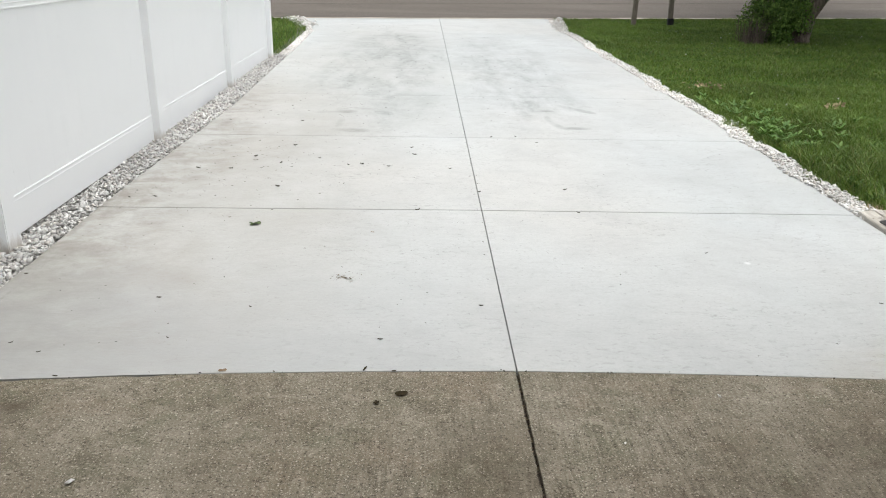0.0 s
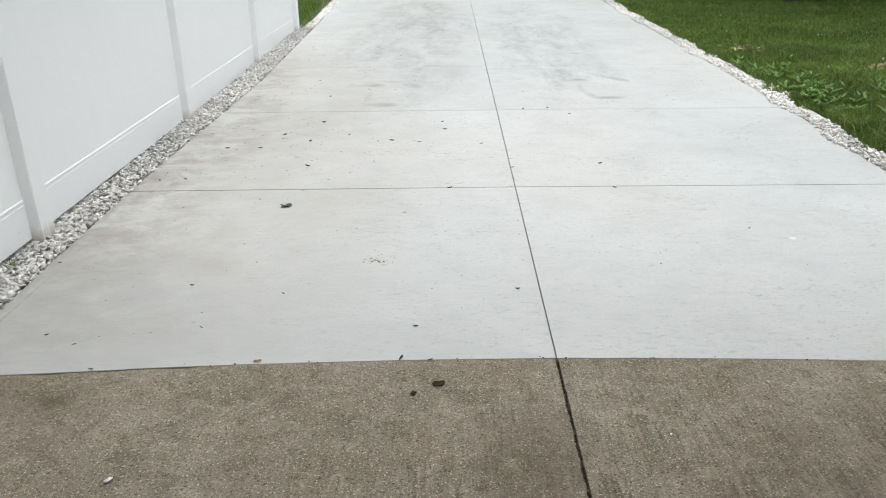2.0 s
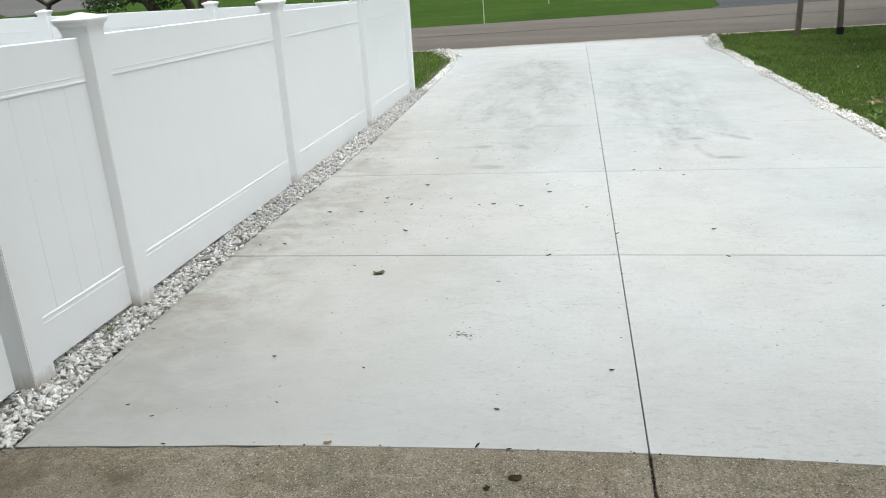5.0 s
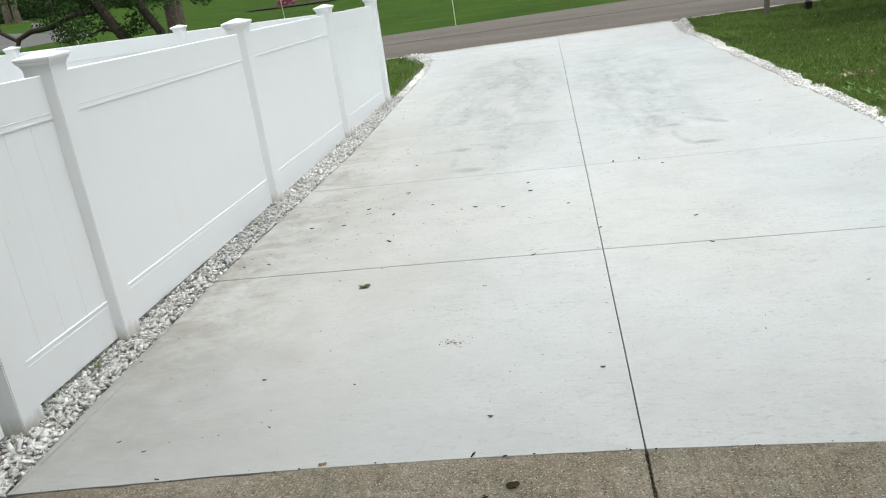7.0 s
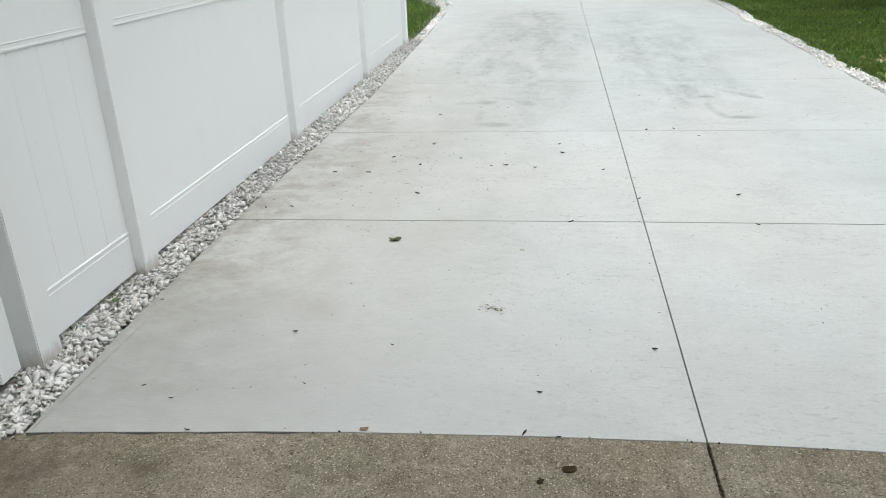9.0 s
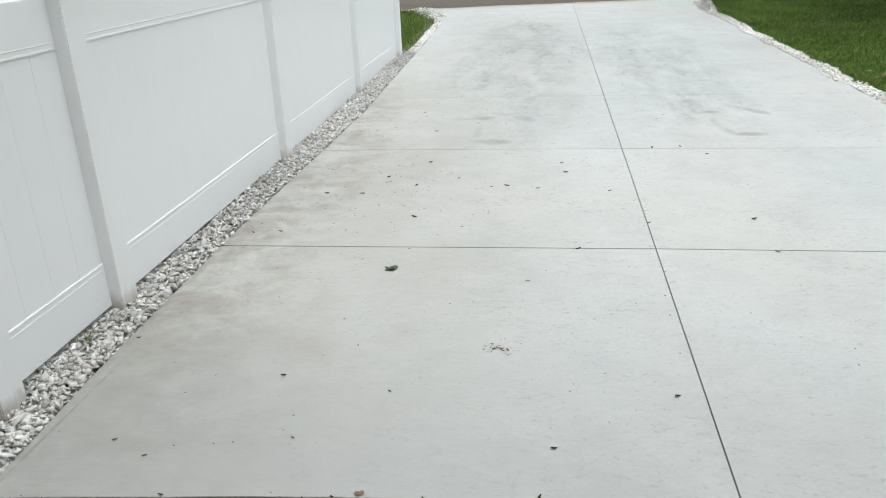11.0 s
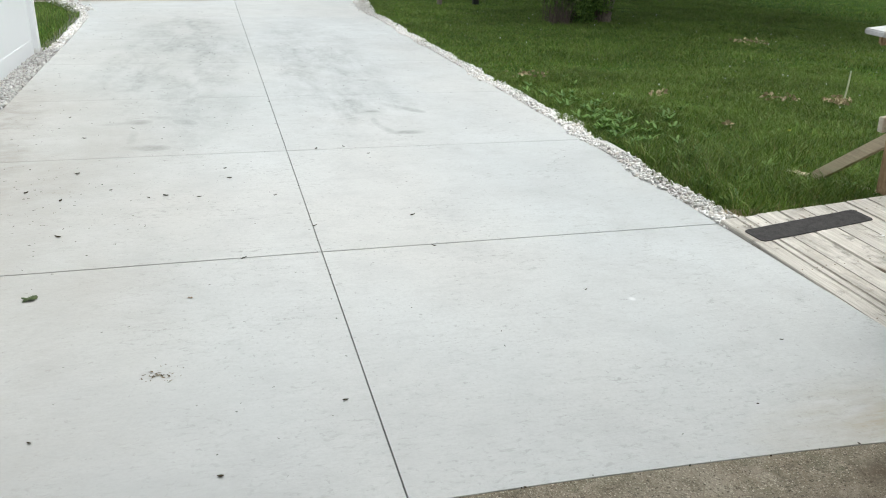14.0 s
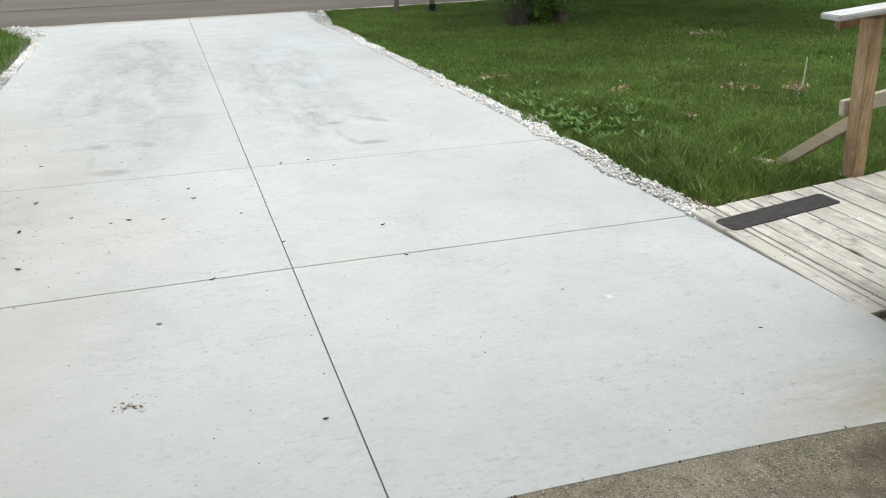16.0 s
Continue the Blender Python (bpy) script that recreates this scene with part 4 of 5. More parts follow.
n = 900
heap = np.stack([rng.normal(2.19, 0.055, n), rng.normal(12.9, 0.30, n), np.zeros(n)], 1)
heap[:, 2] = gzv(heap[:, 1]) + 0.20 * rng.uniform(0, 1, n) * np.exp(-((heap[:, 0] - 2.19) / 0.11) ** 2 - ((heap[:, 1] - 12.9) / 0.5) ** 2)
corner = np.stack([left_edge(np.linspace(12.3, 13.9, 500)) + rng.normal(-0.06, 0.09, 500), np.linspace(12.3, 13.9, 500), np.zeros(500)], 1)
corner[:, 2] = gzv(corner[:, 1]) + rng.uniform(-0.01, 0.04, 500)
border("gravel_border", "pale grey limestone chips between fence and driveway", left_edge, -1, -0.16, 8.4, 0.29, M_STONE, 19000, 0.026, (0.015, 0.048), None, 0.010, 0.018, 0.1)
border("gravel_border", "thin line of white chips round the grass corner", left_edge, -1, 8.3, 13.6, 0.13, M_STONE_WHITE, 2600, 0.03, (0.025, 0.06), corner)
border("gravel_border", "white marble chips between driveway and lawn, heaped at the road", right_edge, 1, 1.72, 14.3, 0.19, M_STONE_WHITE, 17000, 0.024, (0.013, 0.043), heap, -0.035, 0.012, 0.5)
# bedding under the chips
for nm, edge, side, ya, yb, w in (("gravel_bed", left_edge, -1, -0.2, 13.9, 0.26), ("gravel_bed", right_edge, 1, 1.72, 15.1, 0.19)):
    bm = bmesh.new()
    row = []
    for y in np.linspace(ya, yb, 70):
        row.append([bm.verts.new((edge(y) + side * s, y, gz(0, y) - 0.018)) for s in (-0.001, w + (0.4 if side > 0 and y > 13.3 else 0.0))])
    for a, b in zip(row, row[1:]):
        bm.faces.new((a[0], a[1], b[1], b[0]) if side > 0 else (a[1], a[0], b[0], b[1]))
    tagged(part(nm, bm, M_GRIT if side < 0 else M_GRIT_WHITE), "grey-brown grit under loose chips", "gravel bed", kind="structure")

# ---- unseen house added behind the camera: closes the place, shades the near concrete ----
home = thing("home", 0, -3.4, gz(0, -3.4), "unseen taupe house block with an eave, added to shade the apron", "house", kind="structure")
bm = bmesh.new()
box(bm, -3.4, -0.3, -0.3, 7, 0, 5.3)
part("wall", bm, M_SHADE_HOUSE, home)
# side wings, also unseen, cut sky light at both near corners
bm = bmesh.new()
box(bm, -3.4, 0.0, -0.3, -2.45, 2.3, 5.3)
part("wing_wall", bm, M_SHADE_HOUSE, home)
bm = bmesh.new()
box(bm, 3.1, 0.0, -0.3, 7.0, 2.8, 5.3)
part("wing_wall", bm, M_SHADE_HOUSE, home)
bm = bmesh.new()
v6 = [bm.verts.new(p) for p in ((-3.9, 1.25, 5.32), (7.5, 1.25, 5.32), (7.5, -7, 5.32), (-3.9, -7, 5.32), (-3.9, -3.2, 7.4), (7.5, -3.2, 7.4))]
for q in ((0, 1, 5, 4), (2, 3, 4, 5), (3, 0, 4), (1, 2, 5), (3, 2, 1, 0)):
    bm.faces.new([v6[k] for k in q])
part("roof", bm, M_ROOF, home)

# ---- wooden ramp ----
RX0, RY0, RY1 = 2.14, 0.575, 1.80
WIDTHS = (0.088, 0.046, 0.084) + (0.142,) * 14


def ramp_z(x, y):
    return gz(x, 1.2) + 0.006 + 0.074 * (x - RX0)


ramp = thing("wooden_ramp", RX0, RY0, gz(RX0, 1.2), "weathered grey deck-board ramp rising from the driveway", "ramp")
BW = 0.142
RXE = RX0 + sum(WIDTHS)
tilt = math.degrees(math.atan(0.072))
for k in range(len(WIDTHS)):
    BW = WIDTHS[k]
    x0 = RX0 + sum(WIDTHS[:k])
    bm = bmesh.new()
    w = BW - 0.004 - (0.003 if k % 3 == 1 else 0.0)
    back_end = RY1 + 0.02 + rng.uniform(-0.008, 0.012)
    front_end = RY0 + rng.uniform(-0.01, 0.01) + (0.0 if k < 3 else 0.06)
    half = (back_end - front_end) / 2
    box(bm, -w / 2 - (0.006 if k == 0 else 0), -half, -0.036, w / 2, half, 0.0, 0.004)
    bd = part("board", bm, M_DECK, ramp)
    xc = x0 + BW / 2
    bd.matrix_parent_inverse = ramp.matrix_world.inverted()
    bd.matrix_basis = pose(xc, (back_end + front_end) / 2, ramp_z(xc, 1.2) + rng.uniform(-0.0015, 0.0015), 0, -tilt + rng.uniform(-0.25, 0.25), rng.uniform(-0.15, 0.15))
    bm = bmesh.new()
    for yy in (RY0 + 0.12, 1.17, RY1 - 0.1):
        for s in (-1, 1):
            bmesh.ops.create_cone(bm, cap_ends=True, segments=8, radius1=0.0034, radius2=0.0034, depth=0.002,
                                  matrix=Matrix.Translation((s * w * 0.27, yy - (back_end + front_end) / 2 + rng.uniform(-0.01, 0.01), 0.0008)))
    sc = tagged(part("screw_heads", bm, M_SCREW, bd, "rusty dark screw heads"), kind="stuff")
for yy in (RY0 + 0.1, 1.17, RY1 - 0.06):
    bm = bmesh.new()
    bar(bm, (RX0 + 0.25, yy, ramp_z(RX0 + 0.25, 0) - 0.085), (RXE, yy, ramp_z(RXE, 0) - 0.085), 0.038, 0.09)
    j = part("joist", bm, M_OLDPOST, ramp)
    j.matrix_parent_inverse = ramp.matrix_world.inverted()

mat = thing("grip_strip", 2.6, 1.67, ramp_z(2.6, 1.67), "black gritty anti-slip strip lying across the ramp boards", "anti-slip strip")
bm = bmesh.new()
rim = [(u, -0.075 + 0.0035 * noise.noise(Vector((u * 34, 1, 0))) - 0.002) for u in np.linspace(-0.345, 0.345, 46)]
rim += [(0.358, -0.06), (0.36, 0.06)] + [(u, 0.075 + 0.0015 * noise.noise(Vector((u * 30, 5, 0)))) for u in np.linspace(0.345, -0.345, 46)] + [(-0.36, 0.06), (-0.358, -0.06)]
low, high = ([bm.verts.new((u, w, z)) for u, w in rim] for z in (0.0, 0.0035))
for k in range(len(rim)):
    bm.faces.new((low[k], low[(k + 1) % len(rim)], high[(k + 1) % len(rim)], high[k]))
bm.faces.new(high)
bm.faces.new(low[::-1])
st = part("strip", bm, M_RUBBER, mat)
st.matrix_basis = pose(0, 0, 0.002, 0, -tilt, 0)
mat.matrix_world = pose(2.525, 1.60, ramp_z(2.525, 1.6), 0, 0, 4.5)

# railing: leaning post, flat cap rail, middle rail, kicker brace
railing = thing("ramp_railing", 3.3, 1.86, ramp_z(3.3, 1.8), "brown treated-wood railing post with greyed rails and a kicker brace", "railing")
pbase, ptop = Vector((3.260, 1.875, ramp_z(3.3, 0) - 0.02)), Vector((3.172, 1.875, ramp_z(3.3, 0) + 0.88))
bm = bmesh.new()
bar(bm, pbase, ptop, 0.089, 0.089, 0.005, up=(0, 1, 0))
parts_r = [part("post", bm, M_POST, railing)]
bm = bmesh.new()
bar(bm, (2.875, 1.865, ptop.z + 0.01), (5.0, 1.90, ptop.z + 0.01 + 0.19), 0.14, 0.030, 0.006)
parts_r.append(part("cap_rail", bm, M_CAPRAIL, railing, "pale painted flat cap rail"))
bm = bmesh.new()
bar(bm, (2.99, 1.935, ptop.z - 0.038), (5.0, 1.97, ptop.z - 0.038 + 0.18), 0.038, 0.062, 0.012)
parts_r.append(part("under_rail", bm, M_POST, railing))
bm = bmesh.new()
bar(bm, (3.15, 1.945, 0.42), (5.0, 1.985, 0.42 + 0.22), 0.038, 0.086, 0.003)
parts_r.append(part("middle_rail", bm, M_RAIL, railing))
bm = bmesh.new()
bar(bm, (3.25, 1.95, 0.335), (3.26, 2.51, -0.105), 0.07, 0.04, 0.003, up=(1, 0, 0))
parts_r.append(part("brace", bm, M_BRACE, railing))
bm = bmesh.new()
bar(bm, (3.20, 2.68, gz(3, 2.68) - 0.008), (3.50, 2.05, gz(3, 2.05) - 0.005), 0.07, 0.036, 0.004)
parts_r.append(part("foot_board", bm, M_BRACE, railing))
bm = bmesh.new()
bar(bm, (4.75, 1.875, ramp_z(4.7, 0) - 0.05), (4.75, 1.875, ramp_z(4.7, 0) + 0.84), 0.094, 0.094, 0.005, up=(0, 1, 0))
parts_r.append(part("post", bm, M_POST, railing))
for c in parts_r:
    c.matrix_parent_inverse = railing.matrix_world.inverted()

# pale dried splash on the ramp boards
bm = bmesh.new()
for k in range(9):
    u, w = rng.normal(0, 0.022), rng.normal(0, 0.014)
    r = rng.uniform(0.004, 0.012)
    ring = [bm.verts.new((u + r * math.cos(a) * rng.uniform(0.7, 1.2), w + r * 0.6 * math.sin(a), 0.0012)) for a in np.linspace(0, 2 * math.pi, 8)[:-1]]
    bm.faces.new(ring)
ob = part("dried_splash", bm, M_WHITECHIP)
ob.matrix_world = pose(2.80, 1.36, ramp_z(2.80, 1.36) + 0.002, 0, -tilt, 10)
tagged(ob, "pale dried splash on the ramp boards", "stain", kind="stuff")

# ---- evergreen shrub beside the ramp ----
shrub = thing("evergreen_shrub", 2.66, 0.15, gz(2.6, 0.14) - 0.05, "dense dark green conical evergreen shrub in bare soil", "shrub")
bm = bmesh.new()
rings(bm, [((0, 0, 0), 0.03), ((0.01, 0, 0.4), 0.024), ((0, 0.01, 0.9), 0.012), ((0, 0, 1.15), 0.005)], 8, 0.2)
smooth(part("stem", bm, M_BARK, shrub))
n = 150000
hh = rng.uniform(0.0, 1.0, n) ** 0.85
prof = np.interp(hh, [0, 0.06, 0.2, 0.5, 0.75, 1.0], [0.47, 0.52, 0.54, 0.54, 0.48, 0.05])
ang = rng.uniform(0, 2 * np.pi, n)
lump = np.array([1 + 0.15 * noise.noise(Vector((math.cos(a) * 3.4, math.sin(a) * 3.4, h * 9))) + 0.17 * noise.noise(Vector((math.cos(a) * 9, math.sin(a) * 9, h * 26))) for a, h in zip(ang, hh)])
rad = prof * lump * rng.uniform(0.5, 1.0, n) ** 0.18
pos = np.stack([np.cos(ang) * rad, np.sin(ang) * rad, 0.02 + hh * 1.58], 1)
v, f = blades(pos, rng.uniform(0.012, 0.032, n), rng.uniform(0.0045, 0.0085, n), 1.0)
raw("foliage", v, f, M_SHRUB, shrub)

# ---- grass ----


def lawn(name, label, n, x0, x1, y0, y1, keep, hmin, hmax, wide, material=None):
    x, y = rng.uniform(x0, x1, n), rng.uniform(y0, y1, n)
    k = keep(x, y)
    x, y = x[k], y[k]
    clump = np.array([noise.noise(Vector((a * 1.7, b * 1.7, 2))) + 0.6 * noise.noise(Vector((a * 5, b * 5, 7))) for a, b in zip(x, y)])
    thin = rng.uniform(-1.0, 0.5, len(x)) < clump + 0.55
    x, y, clump = x[thin], y[thin], clump[thin]
    h = (rng.uniform(hmin, hmax, len(x)) * (1 + 0.5 * clump)).clip(0.02, 0.3)
    v, f = blades(np.stack([x, y, gzv(y) - 0.02], 1), h, rng.uniform(0.6, 1.3, len(x)) * wide, 1.0)
    return tagged(raw(name, v, f, material or M_GRASS), label, "grass", kind="stuff")


def on_lawn(x, y):
    wob = 0.14 + 0.05 * np.sin(y * 4.1) + 0.03 * np.sin(y * 11.3)
    return (x > right_edge(y) + wob) & (y < road_near(x) - 0.03) & ((y > 1.86) | (x > 5.2))


lawn("grass_lawn", "tufted green lawn grass beside the white chips", 230000, 2.2, 6.6, 1.85, 6.5, on_lawn, 0.03, 0.072, 0.0052)
lawn("long_grass", "long unmown grass strands beside the ramp", 16000, 2.35, 5.2, 1.86, 3.4, on_lawn, 0.075, 0.15, 0.0055)
lawn("grass_lawn", "mown lawn grass under the tree", 230000, 2.2, 11, 6.5, 16.0, on_lawn, 0.03, 0.062, 0.0075)
lawn("grass_lawn", "mown lawn grass towards the road", 60000, 6.6, 16, 1.0, 17, on_lawn, 0.03, 0.06, 0.010)
lawn("grass_verge", "grass corner between fence and road", 16000, -6, -2.2, 8.2, 14, lambda x, y: (x < left_edge(y) - 0.11) & (y < road_near(x) - 0.03) & (y > 8.2), 0.05, 0.11, 0.008)
lawn("grass_verge", "damp grass under the gate", 2600, -3.2, -2.3, -0.9, 0.2, lambda x, y: (x < -2.31) & (y > -0.85), 0.03, 0.07, 0.005)
lawn("grass_tuft", "few green blades under the fence rail", 130, -2.33, -2.26, 0.5, 1.0, lambda x, y: np.abs(np.sin(y * 14)) > 0.93, 0.04, 0.10, 0.006)
lawn("dry_grass", "dry straw-coloured grass along the ramp edge", 3000, 2.28, 3.3, 1.82, 2.0, lambda x, y: x > right_edge(y) + 0.15, 0.02, 0.06, 0.005, M_DRY)


# broad-leaved weeds
bm = bmesh.new()
for i in range(110):
    x, y = 2.38 + abs(rng.normal(0, 0.42)), rng.normal(3.9, 0.95)
    if y < 2.0:
        continue
    for k in range(rng.integers(4, 8)):
        a = k * 2.4 + i
        ln, w, rise = rng.uniform(0.04, 0.085), rng.uniform(0.006, 0.013), rng.uniform(0.7, 1.3)
        d, s = Vector((math.cos(a), math.sin(a), 0)), Vector((-math.sin(a), math.cos(a), 0))
        o = Vector((x, y, gz(x, y) + 0.01))
        spine = [(o + d * (ln * t) + Vector((0, 0, ln * rise * (t - 0.45 * t * t))), w * math.sin(math.pi * (0.12 + 0.88 * t)) + 0.001) for t in (0, 0.3, 0.6, 0.85, 1.0)]
        rows = [(bm.verts.new(c - s * ww), bm.verts.new(c - Vector((0, 0, ww * 0.35))), bm.verts.new(c + s * ww)) for c, ww in spine]
        for r0, r1 in zip(rows, rows[1:]):
            bm.faces.new((r0[0], r0[1], r1[1], r1[0]))
            bm.faces.new((r0[1], r0[2], r1[2], r1[1]))
tagged(smooth(part("broadleaf_weeds", bm, M_WEED)), "broad-leaved weeds growing among the lawn grass", "weeds", kind="stuff")

# dry leaf litter and a stick in the lawn
for x, y, r, n in ((5.12, 4.50, 0.15, 90), (4.66, 4.70, 0.2, 45), (3.5, 3.8, 0.06, 14), (6.9, 8.4, 0.3, 60), (2.66, 6.1, 0.22, 30), (3.55, 5.0, 0.10, 22)):
    a, q = rng.uniform(0, 6.28, n), np.sqrt(rng.uniform(0, 1, n)) * r
    pos = np.stack([x + np.cos(a) * q, y + np.sin(a) * q * 0.7, np.zeros(n)], 1)
    pos[:, 2] = gzv(pos[:, 1]) + rng.uniform(0.03, 0.08, n)
    v, f = leaves(pos, rng.uniform(0.02, 0.06, n), 0.5)
    tagged(raw("leaf_litter", v, f, M_DRY), "dry tan leaf litter lying in the lawn", "leaf litter", kind="stuff")
bm = bmesh.new()
rings(bm, [((5.25, 4.56, gz(5, 4.56)), 0.010), ((5.255, 4.56, gz(5, 4.56) + 0.2), 0.009), ((5.26, 4.57, gz(5, 4.56) + 0.31), 0.006)], 6)
tagged(part("green_stalk", bm, M_STAKE), "pale green upright stalk in the lawn", "stalk")
# crumpled white scrap and one dandelion in the grass
bm = bmesh.new()
grid = [[bm.verts.new((i * 0.035, j * 0.03, 0.06 + 0.05 * noise.noise(Vector((i * 0.9, j * 0.8, 4))))) for i in range(6)] for j in range(5)]
for r0, r1 in zip(grid, grid[1:]):
    for k in range(5):
        bm.faces.new((r0[k], r0[k + 1], r1[k + 1], r1[k]))
ob = part("paper_scrap", bm, M_WHITECHIP)
ob.location = (7.2, 5.35, gz(7.2, 5.35))
tagged(ob, "crumpled white paper scrap lying in the lawn", "litter")
flower = thing("dandelion", 3.62, 3.24, gz(3.6, 3.24), "small yellow dandelion in the long grass", "flower")
bm = bmesh.new()
rings(bm, [((0, 0, -0.01), 0.002), ((0.004, 0, 0.06), 0.002), ((0.006, 0, 0.115), 0.0018)], 5)
part("stem", bm, M_WEED, flower)
bm = bmesh.new()
for k in range(18):
    a, up = k * 2.4, 0.004 + 0.010 * (k % 3) / 2
    d = Vector((math.cos(a), math.sin(a), 0))
    w = Vector((-d.y, d.x, 0)) * 0.003
    c = Vector((0.006, 0, 0.115))
    bm.faces.new([bm.verts.new(q) for q in (c - w * 0.5, c + w * 0.5, c + d * 0.013 + w + Vector((0, 0, up)), c + d * 0.013 - w + Vector((0, 0, up)))])
part("petals", bm, M_YELLOW, flower, "yellow petals")
# small white clover heads
n = 150
x, y = rng.uniform(2.8, 9, n), rng.uniform(3.5, 12, n)
v, f = leaves(np.stack([x, y, gzv(y) + 0.07], 1), rng.uniform(0.012, 0.024, n))
tagged(raw("clover_heads", v, f, M_WHITECHIP), "scattered small white clover heads", "flowers", kind="stuff")

# ---- scraps on the concrete ----


def scrap(bm, x, y, size, turn, curl=0.3, slim=1.0):
    """A small curled leaf scrap."""
    c, s = math.cos(turn), math.sin(turn)
    rows = []
    for u, w in ((-1, 0.12), (-0.45, 0.5), (0.1, 0.62), (0.6, 0.4), (1, 0.06)):
        row = []
        for t in (-1, 0, 1):
            px, py = u * size / 2, t * w * slim * size / 2
            row.append(bm.verts.new((x + px * c - py * s, y + px * s + py * c, gz(x, y) + 0.0025 + size * curl * (0.35 * t * t + 0.3 * u * u))))
        rows.append(row)
    for a, b in zip(rows, rows[1:]):
        for k in (0, 1):
            bm.faces.new((a[k], a[k + 1], b[k + 1], b[k]))


M_CRUMB = per_island("tan_crumbs", [(0.03, 0.024, 0.016), (0.20, 0.15, 0.09), (0.06, 0.048, 0.03), (0.30, 0.24, 0.16)], 0.85)
SPECKS = """-1.03,0.51 -0.43,-0.01 -0.48,-0.21 -0.36,1.81 -1.21,2.24 -1.58,2.64 -1.79,2.64 -0.15,2.71 -0.56,2.75 -0.74,2.80 -0.83,2.78 -0.41,3.29 -0.39,3.08
-1.28,2.80 -1.26,3.31 0.01,2.18 0.57,0.89 0.54,1.80 0.54,2.25 0.53,3.50 0.39,3.70 0.20,3.67 -0.09,0.54 -1.83,0.18 -1.70,0.11 -2.07,0.83 -1.57,-0.06
-1.42,0.59 -1.28,0.23 -0.49,0.23 -1.04,2.95 -1.33,4.17 -1.51,4.83 1.06,1.18 1.62,0.60 -2.01,1.98 -1.87,2.00 -1.48,2.97"""
for i, pair in enumerate(SPECKS.split()):
    x, y = (float(v) for v in pair.split(","))
    bm = bmesh.new()
    scrap(bm, x, y, rng.uniform(0.019, 0.032) * (0.62 if y < 1.3 else 1.0), rng.normal(0, 0.6), 0.4, rng.uniform(0.5, 1.0))
    tagged(part("leaf_scrap", bm, M_DEBRIS), "small dark dry leaf scrap lying on concrete", "leaf scrap", "scraps on the driveway")
bm = bmesh.new()
for k in range(900):
    x, y = rng.uniform(-2.0, 2.1), rng.uniform(0.05, 13)
    if rng.uniform() < 0.5:
        x = -abs(x)
    if y < 2.2 and x > -1.2 and rng.uniform() < 0.6:
        continue
    scrap(bm, x, y, rng.uniform(0.004, 0.012) * (1.7 if y > 4 else 1), rng.normal(0, 0.6), 0.15, rng.uniform(0.3, 0.9))
for k in range(140):
    x, y = rng.normal(-1.5, 0.35), rng.normal(2.7, 0.5)
    if x > -2.05:
        scrap(bm, x, y, rng.uniform(0.006, 0.018), rng.normal(0, 0.7), 0.15, rng.uniform(0.35, 0.9))
for k in range(22):
    scrap(bm, rng.normal(0.0, 0.012), rng.uniform(1.0, 5.5), rng.uniform(0.005, 0.012), rng.uniform(0, 6.28), 0.2)
for k in range(26):
    x = rng.uniform(-2.0, 1.9)
    scrap(bm, x, float(old_edge(x)) + rng.normal(0, 0.006), rng.uniform(0.004, 0.012), rng.uniform(0, 6.28), 0.2)
tagged(part("crumbs", bm, M_DEBRIS), "fine dark crumbs strewn over the concrete", "crumbs", kind="stuff")
# cluster of dried crumbs
bm = bmesh.new()
for k in range(44):
    scrap(bm, rng.normal(-0.675, 0.036), rng.normal(0.835, 0.028), rng.uniform(0.004, 0.015), rng.normal(0, 0.7), 0.08, rng.uniform(0.3, 0.9))
tagged(part("crumb_cluster", bm, M_CRUMB), "little cluster of dark brown and tan crumbs on concrete", "crumbs", kind="stuff")
# grit lodged in the wide joint
n = 120
y = rng.uniform(-1.4, 0.0, n)
v, f = stones(np.stack([rng.normal(0, 0.004, n), y, gzv(y) - rng.uniform(0.004, 0.014, n)], 1), rng.uniform(0.004, 0.011, n))
tagged(raw("joint_crumbs", v, f, M_CRUMB), "grit and crumbs lodged in the wide joint", "crumbs", kind="stuff")


def flat_leaf(name, x, y, size, lobes, material, label, turn=0.0, depth=0.35, curl=0.16):
    """A lobed leaf lying a little curled on the slab."""
    bm = bmesh.new()
    mid = bm.verts.new((0, 0, 0.006))
    ring = []
    for k in range(lobes * 4):
        a = 2 * math.pi * k / (lobes * 4)
        r = size / 2 * (1 - depth + depth * abs(math.cos(a * lobes / 2))) * (1 + 0.2 * noise.noise(Vector((k * 0.7, x, y))))
        ring.append(bm.verts.new((r * math.cos(a), r * 0.75 * math.sin(a), 0.003 + curl * size * (0.5 + 0.5 * math.sin(3 * a)))))
    for k in range(len(ring)):
        bm.faces.new((mid, ring[k], ring[(k + 1) % len(ring)]))
    ob = smooth(part(name, bm, material))
    ob.matrix_world = pose(x, y, gz(x, y), 0, 0, turn)
    return tagged(ob, label, "leaf")


